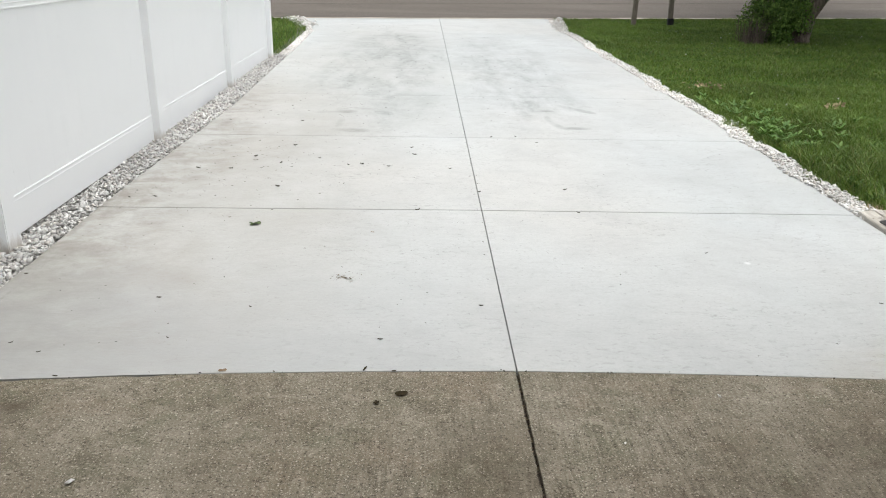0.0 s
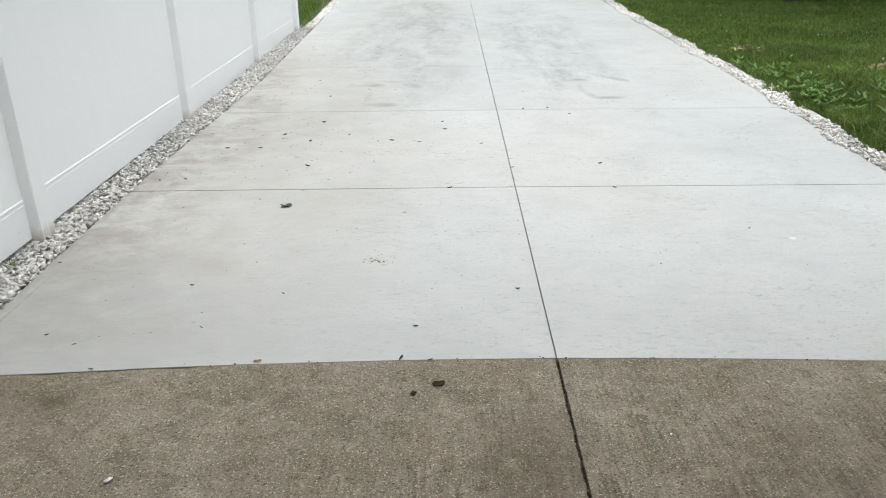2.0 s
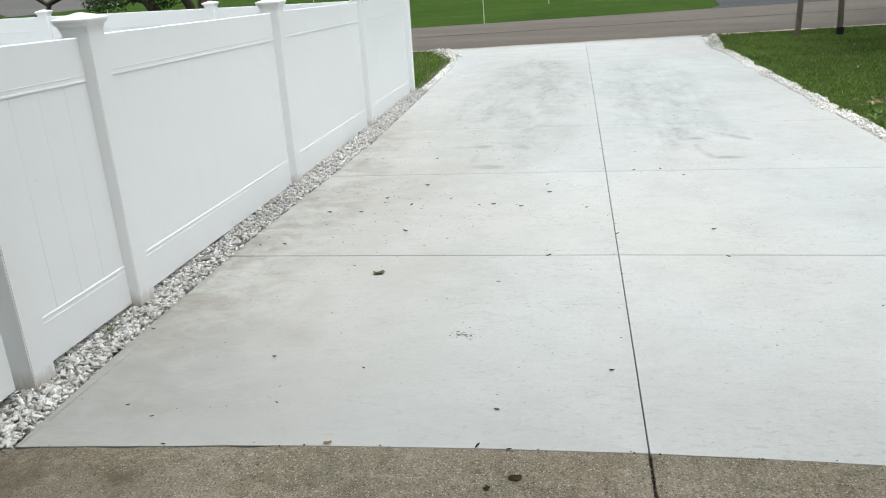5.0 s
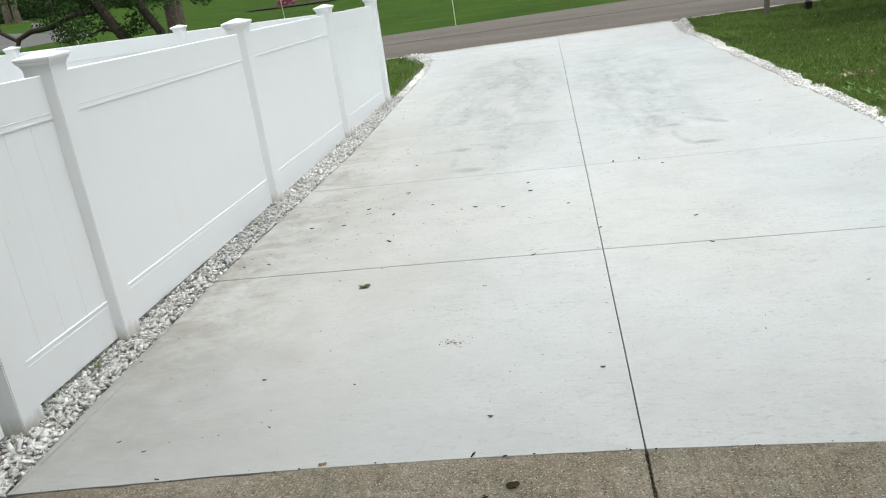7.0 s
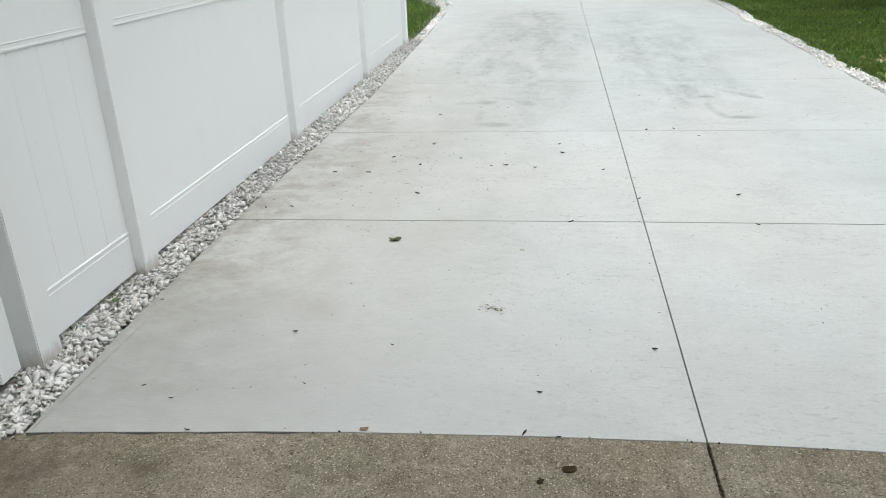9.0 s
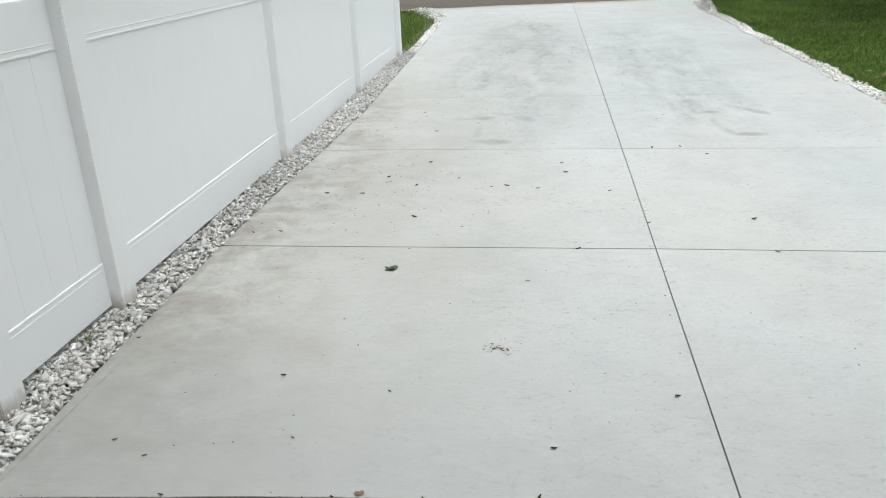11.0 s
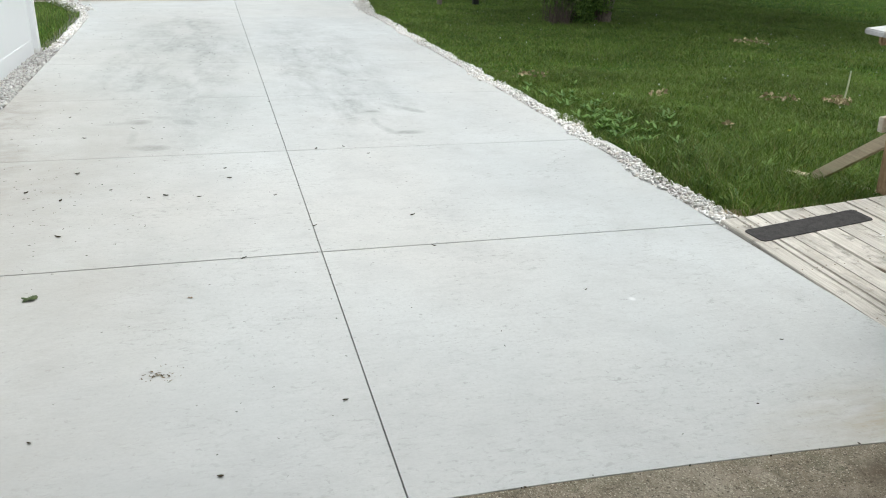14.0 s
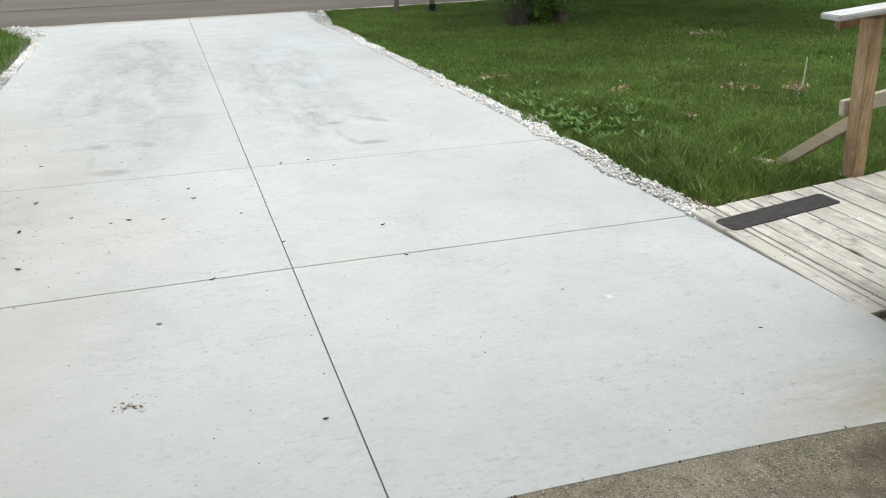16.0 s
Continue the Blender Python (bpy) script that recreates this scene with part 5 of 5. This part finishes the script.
flat_leaf("fallen_leaf", -1.21, 1.537, 0.065, 5, M_GREENLEAF, "torn dark green leaf lying on concrete", 20)
flat_leaf("oily_leaf", -0.40, -0.155, 0.044, 2, M_OIL, "dark soaked leaf flat on old concrete", 8, 0.1, 0.01)
flat_leaf("oily_leaf", -0.48, -0.215, 0.024, 3, M_OIL, "dark crumpled leaf scrap on old concrete", 40, 0.3, 0.05)
flat_leaf("tan_leaf", -1.02, -0.012, 0.030, 2, M_TAN, "tan dry leaf in the slab joint", 15, 0.2, 0.08)
flat_leaf("tan_leaf", -0.59, 1.43, 0.02, 2, M_TAN, "tan dry leaf on concrete", -10, 0.2)
bm = bmesh.new()
rings(bm, [((-0.537, -0.006, 0.004), 0.002), ((-0.530, 0.008, 0.006), 0.0035), ((-0.526, 0.018, 0.005), 0.0015)], 6)
tagged(part("twig", bm, M_OIL), "short dark twig in the slab joint", "twig")
for x, y, s in ((0.66, -0.16, 0.016), (-1.29, -0.63, 0.024), (0.28, -0.43, 0.01)):
    v, f = stones(np.array([[0, 0, s * 0.3]]), np.array([s]))
    ob = raw("loose_chip", v, f, M_WHITECHIP)
    ob.location = (x, y, gz(x, y) - 0.003)
    tagged(ob, "single white stone chip on old concrete", "stone chip", "loose chips")

# ---- mailboxes by the road ----


def mailbox(x, y, lean, box_mat, style):
    z = gz(x, y)
    t = thing("mailbox", x, y, z, "weathered wooden post with " + ("silver letter box on an arm" if style else "small black paper box"), "mailbox", "mailboxes at the road")
    t.matrix_world = pose(x, y, z, 0, lean, 0)
    bm = bmesh.new()
    box(bm, -0.043, -0.043, -0.1, 0.043, 0.043, 1.5, 0.006)
    part("post", bm, M_OLDPOST, t)
    if style:
        bm = bmesh.new()
        box(bm, -0.24, -0.06, 1.13, 0.16, 0.06, 1.18, 0.004)
        part("arm", bm, M_RAIL, t, "pale grey wooden arm")
        bm = bmesh.new()
        bar(bm, (-0.02, 0, 0.72), (-0.18, 0, 1.13), 0.04, 0.06, 0.003, up=(0, 1, 0))
        part("strut", bm, M_RAIL, t, "pale grey wooden strut")
        bm = bmesh.new()
        pts = [(-0.085, 0), (0.085, 0)] + [(0.085 * math.cos(a), 0.12 + 0.085 * math.sin(a)) for a in np.linspace(0, math.pi, 9)]
        ends = [[bm.verts.new((px - 0.14, yy, 1.18 + pz)) for px, pz in pts] for yy in (-0.24, 0.24)]
        for k in range(len(pts)):
            bm.faces.new((ends[0][k], ends[0][(k + 1) % len(pts)], ends[1][(k + 1) % len(pts)], ends[1][k]))
        bm.faces.new(ends[0][::-1])
        bm.faces.new(ends[1])
        bmesh.ops.recalc_face_normals(bm, faces=bm.faces)
        b = part("letter_box", bm, M_SILVER, t, "silver metal letter box")
        bm = bmesh.new()
        box(bm, -0.18, -0.247, 1.25, -0.12, -0.241, 1.32)
        part("mark", bm, M_BLACK, b, "dark unreadable mark")
        bm = bmesh.new()
        box(bm, 0.055, -0.2, 1.0, 0.22, 0.2, 1.12, 0.02)
        part("paper_box", bm, M_BLACK, t, "black plastic newspaper box")
        bm = bmesh.new()
        box(bm, -0.056, -0.056, 0.0, 0.056, 0.056, 0.13, 0.006)
        part("foot_wrap", bm, M_BLACK, t, "black band at the foot")
    else:
        bm = bmesh.new()
        box(bm, -0.24, -0.2, 0.84, -0.05, 0.2, 1.04, 0.02)
        part("paper_box", bm, box_mat, t, "black plastic newspaper box")
        bm = bmesh.new()
        box(bm, 0.03, -0.22, 1.06, 0.17, 0.22, 1.3, 0.05)
        part("letter_box", bm, M_BLACK, t, "black metal letter box")
    return t


mailbox(3.80, 13.8, 0.5, M_BLACK, 0)
mailbox(4.58, 13.98, -2.6, M_SILVER, 1)

# ---- tree with ivy on the lawn ----


def tree(name, label, x, y, limbs, crown, n_leaves, size, material, seed, bark=None):
    """Trunk and limbs as tapered tubes, and a crown of loose leaf clumps. crown: (centre, radius) of each clump."""
    t = thing(name, x, y, gz(x, y), label, "tree")
    for i, path in enumerate(limbs):
        bm = bmesh.new()
        rings(bm, path, 12 if i == 0 else 8, 0.28, seed + i)
        smooth(part("trunk" if i == 0 else "limb", bm, bark or M_BARK, t))
    if n_leaves:
        c = np.array([p for p, r in crown])
        r = np.array([q for p, q in crown])
        k = rng.integers(0, len(crown), n_leaves)
        d = rng.normal(size=(n_leaves, 3))
        d /= np.linalg.norm(d, axis=1)[:, None]
        pos = c[k] + d * (r[k] * rng.uniform(0.35, 1.05, n_leaves))[:, None] * [1, 1, 0.75]
        v, f = leaves(pos, rng.uniform(0.7, 1.3, n_leaves) * size)
        raw("crown", v, f, material, t)
    return t


crown = [(tuple(rng.normal((2.6, 0.0, 5.6), (2.6, 2.4, 1.2))), rng.uniform(0.8, 1.6)) for _ in range(46)]
tree("lawn_tree", "old leaning tree with rough bark and ivy at its foot", 5.93, 11.3,
     [[((-0.02, 0, -0.2), 0.34), ((0.0, 0, 0.08), 0.22), ((0.07, 0.02, 0.45), 0.21), ((0.24, 0.02, 0.9), 0.25), ((0.46, 0.04, 1.3), 0.25), ((0.82, 0.05, 2.0), 0.21), ((1.3, 0.1, 3.2), 0.18), ((1.9, 0.2, 4.6), 0.13), ((2.4, 0.2, 6.4), 0.06)],
      [((0.85, 0.05, 2.1), 0.13), ((0.5, -0.3, 3.2), 0.10), ((0.3, -0.6, 4.6), 0.05)],
      [((1.3, 0.1, 3.2), 0.11), ((2.6, 0.6, 4.4), 0.08), ((4.0, 0.8, 5.6), 0.04)]],
     crown, 52000, 0.17, M_LEAF, 3)
ivy = thing("ivy_bush", 5.52, 11.15, gz(5.5, 11.15), "dark green ivy and brambles grown round the tree foot", "bush")
n = 15000
d = rng.normal(size=(n, 3))
d /= np.linalg.norm(d, axis=1)[:, None]
lump = np.array([1 + 0.5 * noise.noise(Vector(q * 2.4)) + 0.3 * noise.noise(Vector(q * 6.5)) for q in d])
pos = d * (np.sqrt(rng.uniform(0.2, 1, n)) * lump)[:, None] * [0.52, 0.42, 0.5] + [-0.02, 0, 0.42]
pos[:, 2] = np.abs(pos[:, 2]) + 0.02
v, f = leaves(pos, rng.uniform(0.02, 0.055, n))
raw("foliage", v, f, M_IVY, ivy)
n = 15000
hh = rng.uniform(0, 1, n)
ang = rng.uniform(0, 6.283, n)
lump = np.array([1 + 0.6 * noise.noise(Vector((math.cos(a) * 2.6, math.sin(a) * 2.6, h * 4))) + 0.45 * noise.noise(Vector((math.cos(a) * 7, math.sin(a) * 7, h * 11))) for a, h in zip(ang, hh)])
rad = np.interp(hh, [0, 0.3, 0.7, 1.0], [0.38, 0.42, 0.48, 0.52]) * lump * np.sqrt(rng.uniform(0.1, 1, n))
pos = np.stack([np.cos(ang) * rad - 0.10 + hh * 0.32, np.sin(ang) * rad * 0.7, 0.5 + hh * 1.9], 1)
v, f = leaves(pos, rng.uniform(0.02, 0.06, n))
raw("climber", v, f, M_IVY, ivy, "lighter leafy shoots climbing the trunk")
bm = bmesh.new()
for k in range(34):
    a, out, high = rng.uniform(0, 6.28), rng.uniform(0.25, 0.55), rng.uniform(0.5, 1.5)
    x1, y1 = out * math.cos(a), 0.6 * out * math.sin(a)
    rings(bm, [((0.3 * x1, 0.3 * y1, 0), 0.008), ((0.8 * x1, 0.8 * y1, 0.5 * high), 0.006), ((x1 + rng.normal(0, 0.06), y1, 0.85 * high), 0.004), ((1.25 * x1 + rng.normal(0, 0.1), y1, high), 0.002)], 5, 0, k)
part("bramble_tangle", bm, M_TWIG, ivy, "thin brown bramble canes")
n = 170
pos = np.stack([-0.46 + rng.normal(0, 0.11, n), rng.normal(-0.15, 0.16, n), np.zeros(n)], 1)
v, f = blades(pos, rng.uniform(0.2, 0.65, n), np.full(n, 0.009), 0.6)
tagged(raw("dry_growth", v, f, M_TWIG, ivy, "dead grey-brown stalks"), kind="stuff")

# ---- trees and beds beyond the fence ----
crown = [(tuple(rng.normal((-0.4, 0, 2.5), (2.2, 1.2, 0.9))), rng.uniform(0.3, 0.7)) for _ in range(60)]
tree("leaning_tree", "spreading old fruit tree with dark crooked limbs", -12.2, 21.0,
     [[((0.1, 0, -0.2), 0.24), ((-0.15, 0, 0.5), 0.19), ((-0.5, 0, 1.0), 0.16), ((-0.8, 0, 1.6), 0.15), ((-1.5, 0, 2.1), 0.13), ((-2.1, 0, 2.9), 0.09), ((-2.9, 0, 3.9), 0.04)],
      [((0.9, 0.2, -0.1), 0.17), ((0.8, 0.2, 0.7), 0.15), ((0.45, 0.2, 1.3), 0.13), ((0.1, 0.3, 2.1), 0.10), ((-0.1, 0.3, 3.2), 0.07), ((0.1, 0.3, 4.4), 0.03)],
      [((-0.75, 0, 1.5), 0.09), ((-1.5, -0.2, 1.45), 0.085), ((-2.3, -0.2, 1.2), 0.08), ((-3.0, -0.2, 1.15), 0.08), ((-3.5, -0.2, 0.95), 0.07), ((-3.9, -0.2, 1.2), 0.06), ((-4.2, -0.2, 1.9), 0.05), ((-4.3, -0.2, 3.0), 0.03)],
      [((-3.4, -0.2, 1.0), 0.07), ((-3.55, -0.2, 0.75), 0.06), ((-3.7, -0.2, 0.65), 0.03)],
      [((-1.4, 0, 2.0), 0.06), ((-1.2, 0, 2.7), 0.05), ((-1.5, 0.1, 3.6), 0.03)],
      [((0.2, 0.2, 1.8), 0.06), ((0.9, 0.2, 2.2), 0.045), ((1.7, 0.2, 2.3), 0.03), ((2.3, 0.2, 2.7), 0.02)],
      [((-0.3, 0.0, 0.8), 0.05), ((-0.9, 0.1, 0.95), 0.04), ((-1.4, 0.1, 0.8), 0.02)]],
     crown, 15000, 0.09, M_FARLEAF, 11, M_DARKBARK)
crown = [(tuple(rng.normal((0, 0, 7.5), (1.8, 1.8, 1.2))), rng.uniform(0.7, 1.3)) for _ in range(24)]
tree("straight_tree", "tall straight tree with a bare brown trunk", -11.95, 23.6,
     [[((0, 0, -0.2), 0.36), ((0, 0, 0.4), 0.29), ((0.03, 0, 2.5), 0.26), ((0.0, 0, 5.5), 0.2), ((0, 0, 8), 0.06)],
      [((0, 0, 4.6), 0.12), ((1.2, 0.4, 6.4), 0.07), ((2.0, 0.6, 7.6), 0.03)]], crown, 5000, 0.16, M_LEAF, 21)


def bush(name, label, x, y, w, h, n, material, size, z=None):
    t = thing(name, x, y, gz(x, y) if z is None else z, label, "bush")
    bm = bmesh.new()
    for k in range(5):
        a = k * 1.26
        rings(bm, [((0, 0, -0.05), 0.03), ((w * 0.2 * math.cos(a), w * 0.2 * math.sin(a), h * 0.4), 0.02), ((w * 0.32 * math.cos(a), w * 0.3 * math.sin(a), h * 0.8), 0.008)], 5)
    part("stem", bm, M_BARK, t)
    d = rng.normal(size=(n, 3))
    d /= np.linalg.norm(d, axis=1)[:, None]
    lum = np.array([1 + 0.4 * noise.noise(Vector(q * 2.0) + Vector((x, y, 0))) for q in d])
    pos = d * (np.sqrt(rng.uniform(0.15, 1, n)) * lum)[:, None] * [w / 2, w / 2, h / 2] + [0, 0, h / 2]
    v, f = leaves(pos, rng.uniform(0.7, 1.3, n) * size)
    raw("foliage", v, f, material, t)
    return t


bush("yellow_bush", "small yellow-green shrub at the edge of the lawn", 3.5, 40.6, 1.0, 1.0, 900, M_YELLOW, 0.14)
for i, (x, y, w, h) in enumerate(((-9.5, 44, 2.2, 1.2), (-6.8, 44.5, 1.6, 1.0), (-2.2, 42.4, 1.5, 0.9), (-0.5, 42.6, 1.4, 1.1), (1.0, 42.8, 1.7, 0.9), (2.4, 43, 1.3, 1.0))):
    bush("foundation_shrub", "dark green shrub in a mulch bed before the house", x, y, w, h, 700, M_FARLEAF, 0.16)
bush("blossom_bush", "low pink-flowering bush in a mulch bed", -13.6, 41.0, 1.1, 0.7, 600, M_PINK, 0.12)
bm = bmesh.new()
for cx, cy, rx, ry in ((-13.0, 40.3, 2.6, 1.2), (-1.5, 42.6, 6.2, 1.2)):
    vs = []
    for k in range(24):
        a = 2 * math.pi * k / 24
        vs.append(bm.verts.new((cx + rx * math.cos(a), cy + ry * math.sin(a), gz(cx, cy) + 0.05)))
    bm.faces.new(vs)
tagged(part("mulch_bed", bm, M_MULCH), "dark mulch beds before the far house", "mulch bed", kind="structure")
n = 26
pos = np.stack([rng.uniform(-7.5, 4.2, n), rng.uniform(41.2, 41.7, n), np.full(n, gz(0, 40) + 0.1)], 1)
v, f = stones(pos, rng.uniform(0.18, 0.42, len(pos)))
tagged(raw("edging_stones", v, f, M_STONE), "pale stones edging the mulch beds", "edging stones", kind="stuff")

# reflector stakes
for x, y, h, top in ((-2.52, 19.35, 1.25, 0), (-1.02, 25.0, 0.58, 0), (-16.0, 24.5, 1.25, 1), (-9.6, 27.5, 1.0, 1)):
    t = thing("marker_stake", x, y, gz(x, y), "thin pale " + ("stake with an orange top" if top else "fibreglass stake") + " standing in the lawn", "stake", "marker stakes")
    bm = bmesh.new()
    rings(bm, [((0, 0, -0.05), 0.014), ((-0.03, 0, h), 0.012)], 6)
    part("rod", bm, M_STAKE, t)
    bm = bmesh.new()
    rings(bm, [((-0.03, 0, h - 0.12), 0.03 if top else 0.016), ((-0.032, 0, h + 0.02), 0.03 if top else 0.015)], 8)
    part("tip", bm, M_ORANGE if top else M_WHITE, t)

# ---- house and cars across the road ----
house = thing("house", 2, 50, gz(0, 45), "single-storey cream house with two garage doors across the road", "house")
bm = bmesh.new()
box(bm, -14, -6, -0.1, 14, 6, 2.9)
part("wall", bm, M_WALL, house)
bm = bmesh.new()
a = [bm.verts.new(p) for p in ((-14.6, -6.7, 2.8), (14.6, -6.7, 2.8), (14.6, 6.7, 2.8), (-14.6, 6.7, 2.8), (-14.6, 0, 5.4), (14.6, 0, 5.4))]
for q in ((0, 1, 5, 4), (2, 3, 4, 5), (3, 0, 4), (1, 2, 5), (3, 2, 1, 0)):
    bm.faces.new([a[k] for k in q])
part("roof", bm, M_ROOF, house)
for x0, x1, mt, lab in ((2.6, 5.2, M_CREAMDOOR, "cream panelled garage door"), (6.0, 10.8, M_WHITE, "white panelled garage door")):
    bm = bmesh.new()
    for k in range(4):
        box(bm, x0, -6.06, 0.02 + k * 0.54, x1, -5.98, 0.54 + k * 0.54, 0.015)
    part("garage_door", bm, mt, house, lab)
for x0 in (-11, -7.5, -1.5):
    bm = bmesh.new()
    box(bm, x0 - 0.06, -6.08, 0.94, x0 + 1.36, -5.98, 2.26, 0.01)
    w = part("window", bm, M_WHITE, house)
    bm = bmesh.new()
    box(bm, x0, -6.1, 1.0, x0 + 1.3, -6.075, 2.2)
    part("pane", bm, M_GLASS, w, "dark window glass")
bm = bmesh.new()
box(bm, -6.2, -9.0, 0.0, -3.6, -7.6, 0.75, 0.03)
part("porch_step", bm, M_BLOCK, house, "tan block porch base")


def suv(x, y, turn, paint, name_label):
    """A parked sport utility vehicle, seen from behind: nose along +y."""
    t = thing("parked_suv", x, y, gz(x, y) + 0.03, name_label, "car", "cars on the far drive")
    t.matrix_world = pose(x, y, gz(x, y) + 0.03, 0, 0, turn)
    W = 0.93
    # body: cross-sections along the length (y, half width, sill, belt, roof, roof half width)
    secs = ((-2.28, 0.80, 0.52, 0.92, 1.00, 0.70), (-2.22, 0.88, 0.40, 0.98, 1.30, 0.66), (-2.02, W, 0.34, 1.02, 1.62, 0.64), (-1.2, W, 0.30, 1.02, 1.70, 0.66),
            (0.0, W, 0.30, 1.00, 1.70, 0.66), (0.6, W, 0.30, 0.99, 1.56, 0.66), (1.15, W, 0.30, 0.98, 1.10, 0.72), (1.9, 0.90, 0.32, 0.92, 1.02, 0.70), (2.25, 0.80, 0.40, 0.80, 0.86, 0.6), (2.32, 0.7, 0.48, 0.70, 0.74, 0.55))
    bm = bmesh.new()
    prev = None
    for yy, w, sill, belt, roof, rw in secs:
        pts = [(-w * 0.93, sill), (-w, sill + 0.14), (-w, belt - 0.1), (-w * 0.97, belt), (-rw, roof - 0.05), (-rw * 0.8, roof), (rw * 0.8, roof), (rw, roof - 0.05), (w * 0.97, belt), (w, belt - 0.1), (w, sill + 0.14), (w * 0.93, sill)]
        ring = [bm.verts.new((px, yy, pz)) for px, pz in pts]
        if prev:
            for k in range(len(ring)):
                bm.faces.new((prev[k], prev[(k + 1) % len(ring)], ring[(k + 1) % len(ring)], ring[k]))
        else:
            bm.faces.new(ring[::-1])
        prev = ring
    bm.faces.new(prev)
    bmesh.ops.recalc_face_normals(bm, faces=bm.faces)
    smooth(part("body", bm, paint, t))
    bm = bmesh.new()
    box(bm, -0.87, -2.36, 0.36, 0.87, -2.12, 0.90, 0.06)
    b = part("rear_bumper", bm, M_BLACK, t, "dark plastic rear bumper")
    bm = bmesh.new()
    box(bm, -0.55, -2.375, 0.46, 0.55, -2.35, 0.50, 0.006)
    part("bumper_trim", bm, M_RIM, b, "silver skid trim")
    bm = bmesh.new()
    v4 = [bm.verts.new(p) for p in ((-0.66, -2.262, 1.04), (0.66, -2.262, 1.04), (0.58, -2.09, 1.5), (-0.58, -2.09, 1.5))]
    bm.faces.new(v4)
    bmesh.ops.solidify(bm, geom=bm.faces[:], thickness=0.03)
    part("rear_window", bm, M_GLASS, t, "dark rear window")
    for s in (-1, 1):
        bm = bmesh.new()
        box(bm, min(s * 0.58, s * 0.87), -2.33, 0.91, max(s * 0.58, s * 0.87), -2.16, 1.03, 0.02)
        part("tail_lamp", bm, M_LAMP, t, "red tail lamp")
        bm = bmesh.new()
        box(bm, min(s * 0.905, s * 0.925), -1.9, 1.08, max(s * 0.905, s * 0.925), 0.75, 1.42, 0.01, pose(0, 0, 0, 0, -s * 9, 0))
        part("side_window", bm, M_GLASS, t, "dark side windows")
        for yy in (-1.38, 1.42):
            bm = bmesh.new()
            bmesh.ops.create_cone(bm, cap_ends=True, segments=28, radius1=0.36, radius2=0.36, depth=0.24, matrix=pose(s * 0.83, yy, 0.36, 0, 90, 0))
            bmesh.ops.bevel(bm, geom=[e for e in bm.edges if e.is_boundary is False and len(e.link_faces) == 2 and any(len(q.verts) > 4 for q in e.link_faces)], offset=0.03, segments=2, affect="EDGES")
            wh = part("wheel", bm, M_TYRE, t)
            bm = bmesh.new()
            for k in range(5):
                a = k * 2 * math.pi / 5
                bar(bm, (s * 0.955, yy, 0.36), (s * 0.955, yy + 0.22 * math.cos(a), 0.36 + 0.22 * math.sin(a)), 0.06, 0.02, 0.004, up=(1, 0, 0))
            bmesh.ops.create_cone(bm, cap_ends=True, segments=16, radius1=0.06, radius2=0.06, depth=0.03, matrix=pose(s * 0.955, yy, 0.36, 0, 90, 0))
            part("rim", bm, M_RIM, wh, "silver alloy rim")
    bm = bmesh.new()
    box(bm, -0.16, -2.375, 0.76, 0.16, -2.34, 0.86, 0.004)
    p = part("number_plate", bm, M_PLATE_Y, t, "small yellow number plate")
    bm = bmesh.new()
    box(bm, -0.12, -2.380, 0.795, 0.12, -2.374, 0.828)
    part("plate_bar", bm, M_BLACK, p, "plain dark bar")
    return t


suv(5.75, 32.1, 8, M_CARWHITE, "white sport utility vehicle with dark bumper parked on asphalt")
suv(10.15, 34.2, 11, M_CARSILVER, "silver sport utility vehicle parked on asphalt")

# ---- far woods ----
n = 26000
ang = rng.uniform(radians(20), radians(165), n)
dist = rng.uniform(75, 105, n)
hh = rng.uniform(0, 1, n) ** 1.2
top = np.array([9 + 5 * noise.noise(Vector((a * 14, 0, 0))) for a in ang])
pos = np.stack([np.cos(ang) * dist, np.sin(ang) * dist, gz(0, 40) + hh * top], 1)
v, f = leaves(pos, rng.uniform(0.7, 1.8, n))
tagged(raw("far_woods", v, f, M_FARLEAF), "distant green woods behind the houses", "woods", kind="stuff")
for k in range(40):
    a, d = radians(rng.uniform(95, 150)), rng.uniform(70, 80)
    x, y = math.cos(a) * d, math.sin(a) * d
    bm = bmesh.new()
    rings(bm, [((0, 0, -0.3), 0.3), ((0.1, 0, 3), 0.22), ((0.0, 0, 9), 0.08)], 7, 0.1, k)
    ob = part("far_trunk", bm, M_BARK)
    ob.location = (x, y, gz(x, y) + 0.3)
    tagged(ob, "bare brown trunk at the edge of distant woods", "tree trunk", "far trunks")
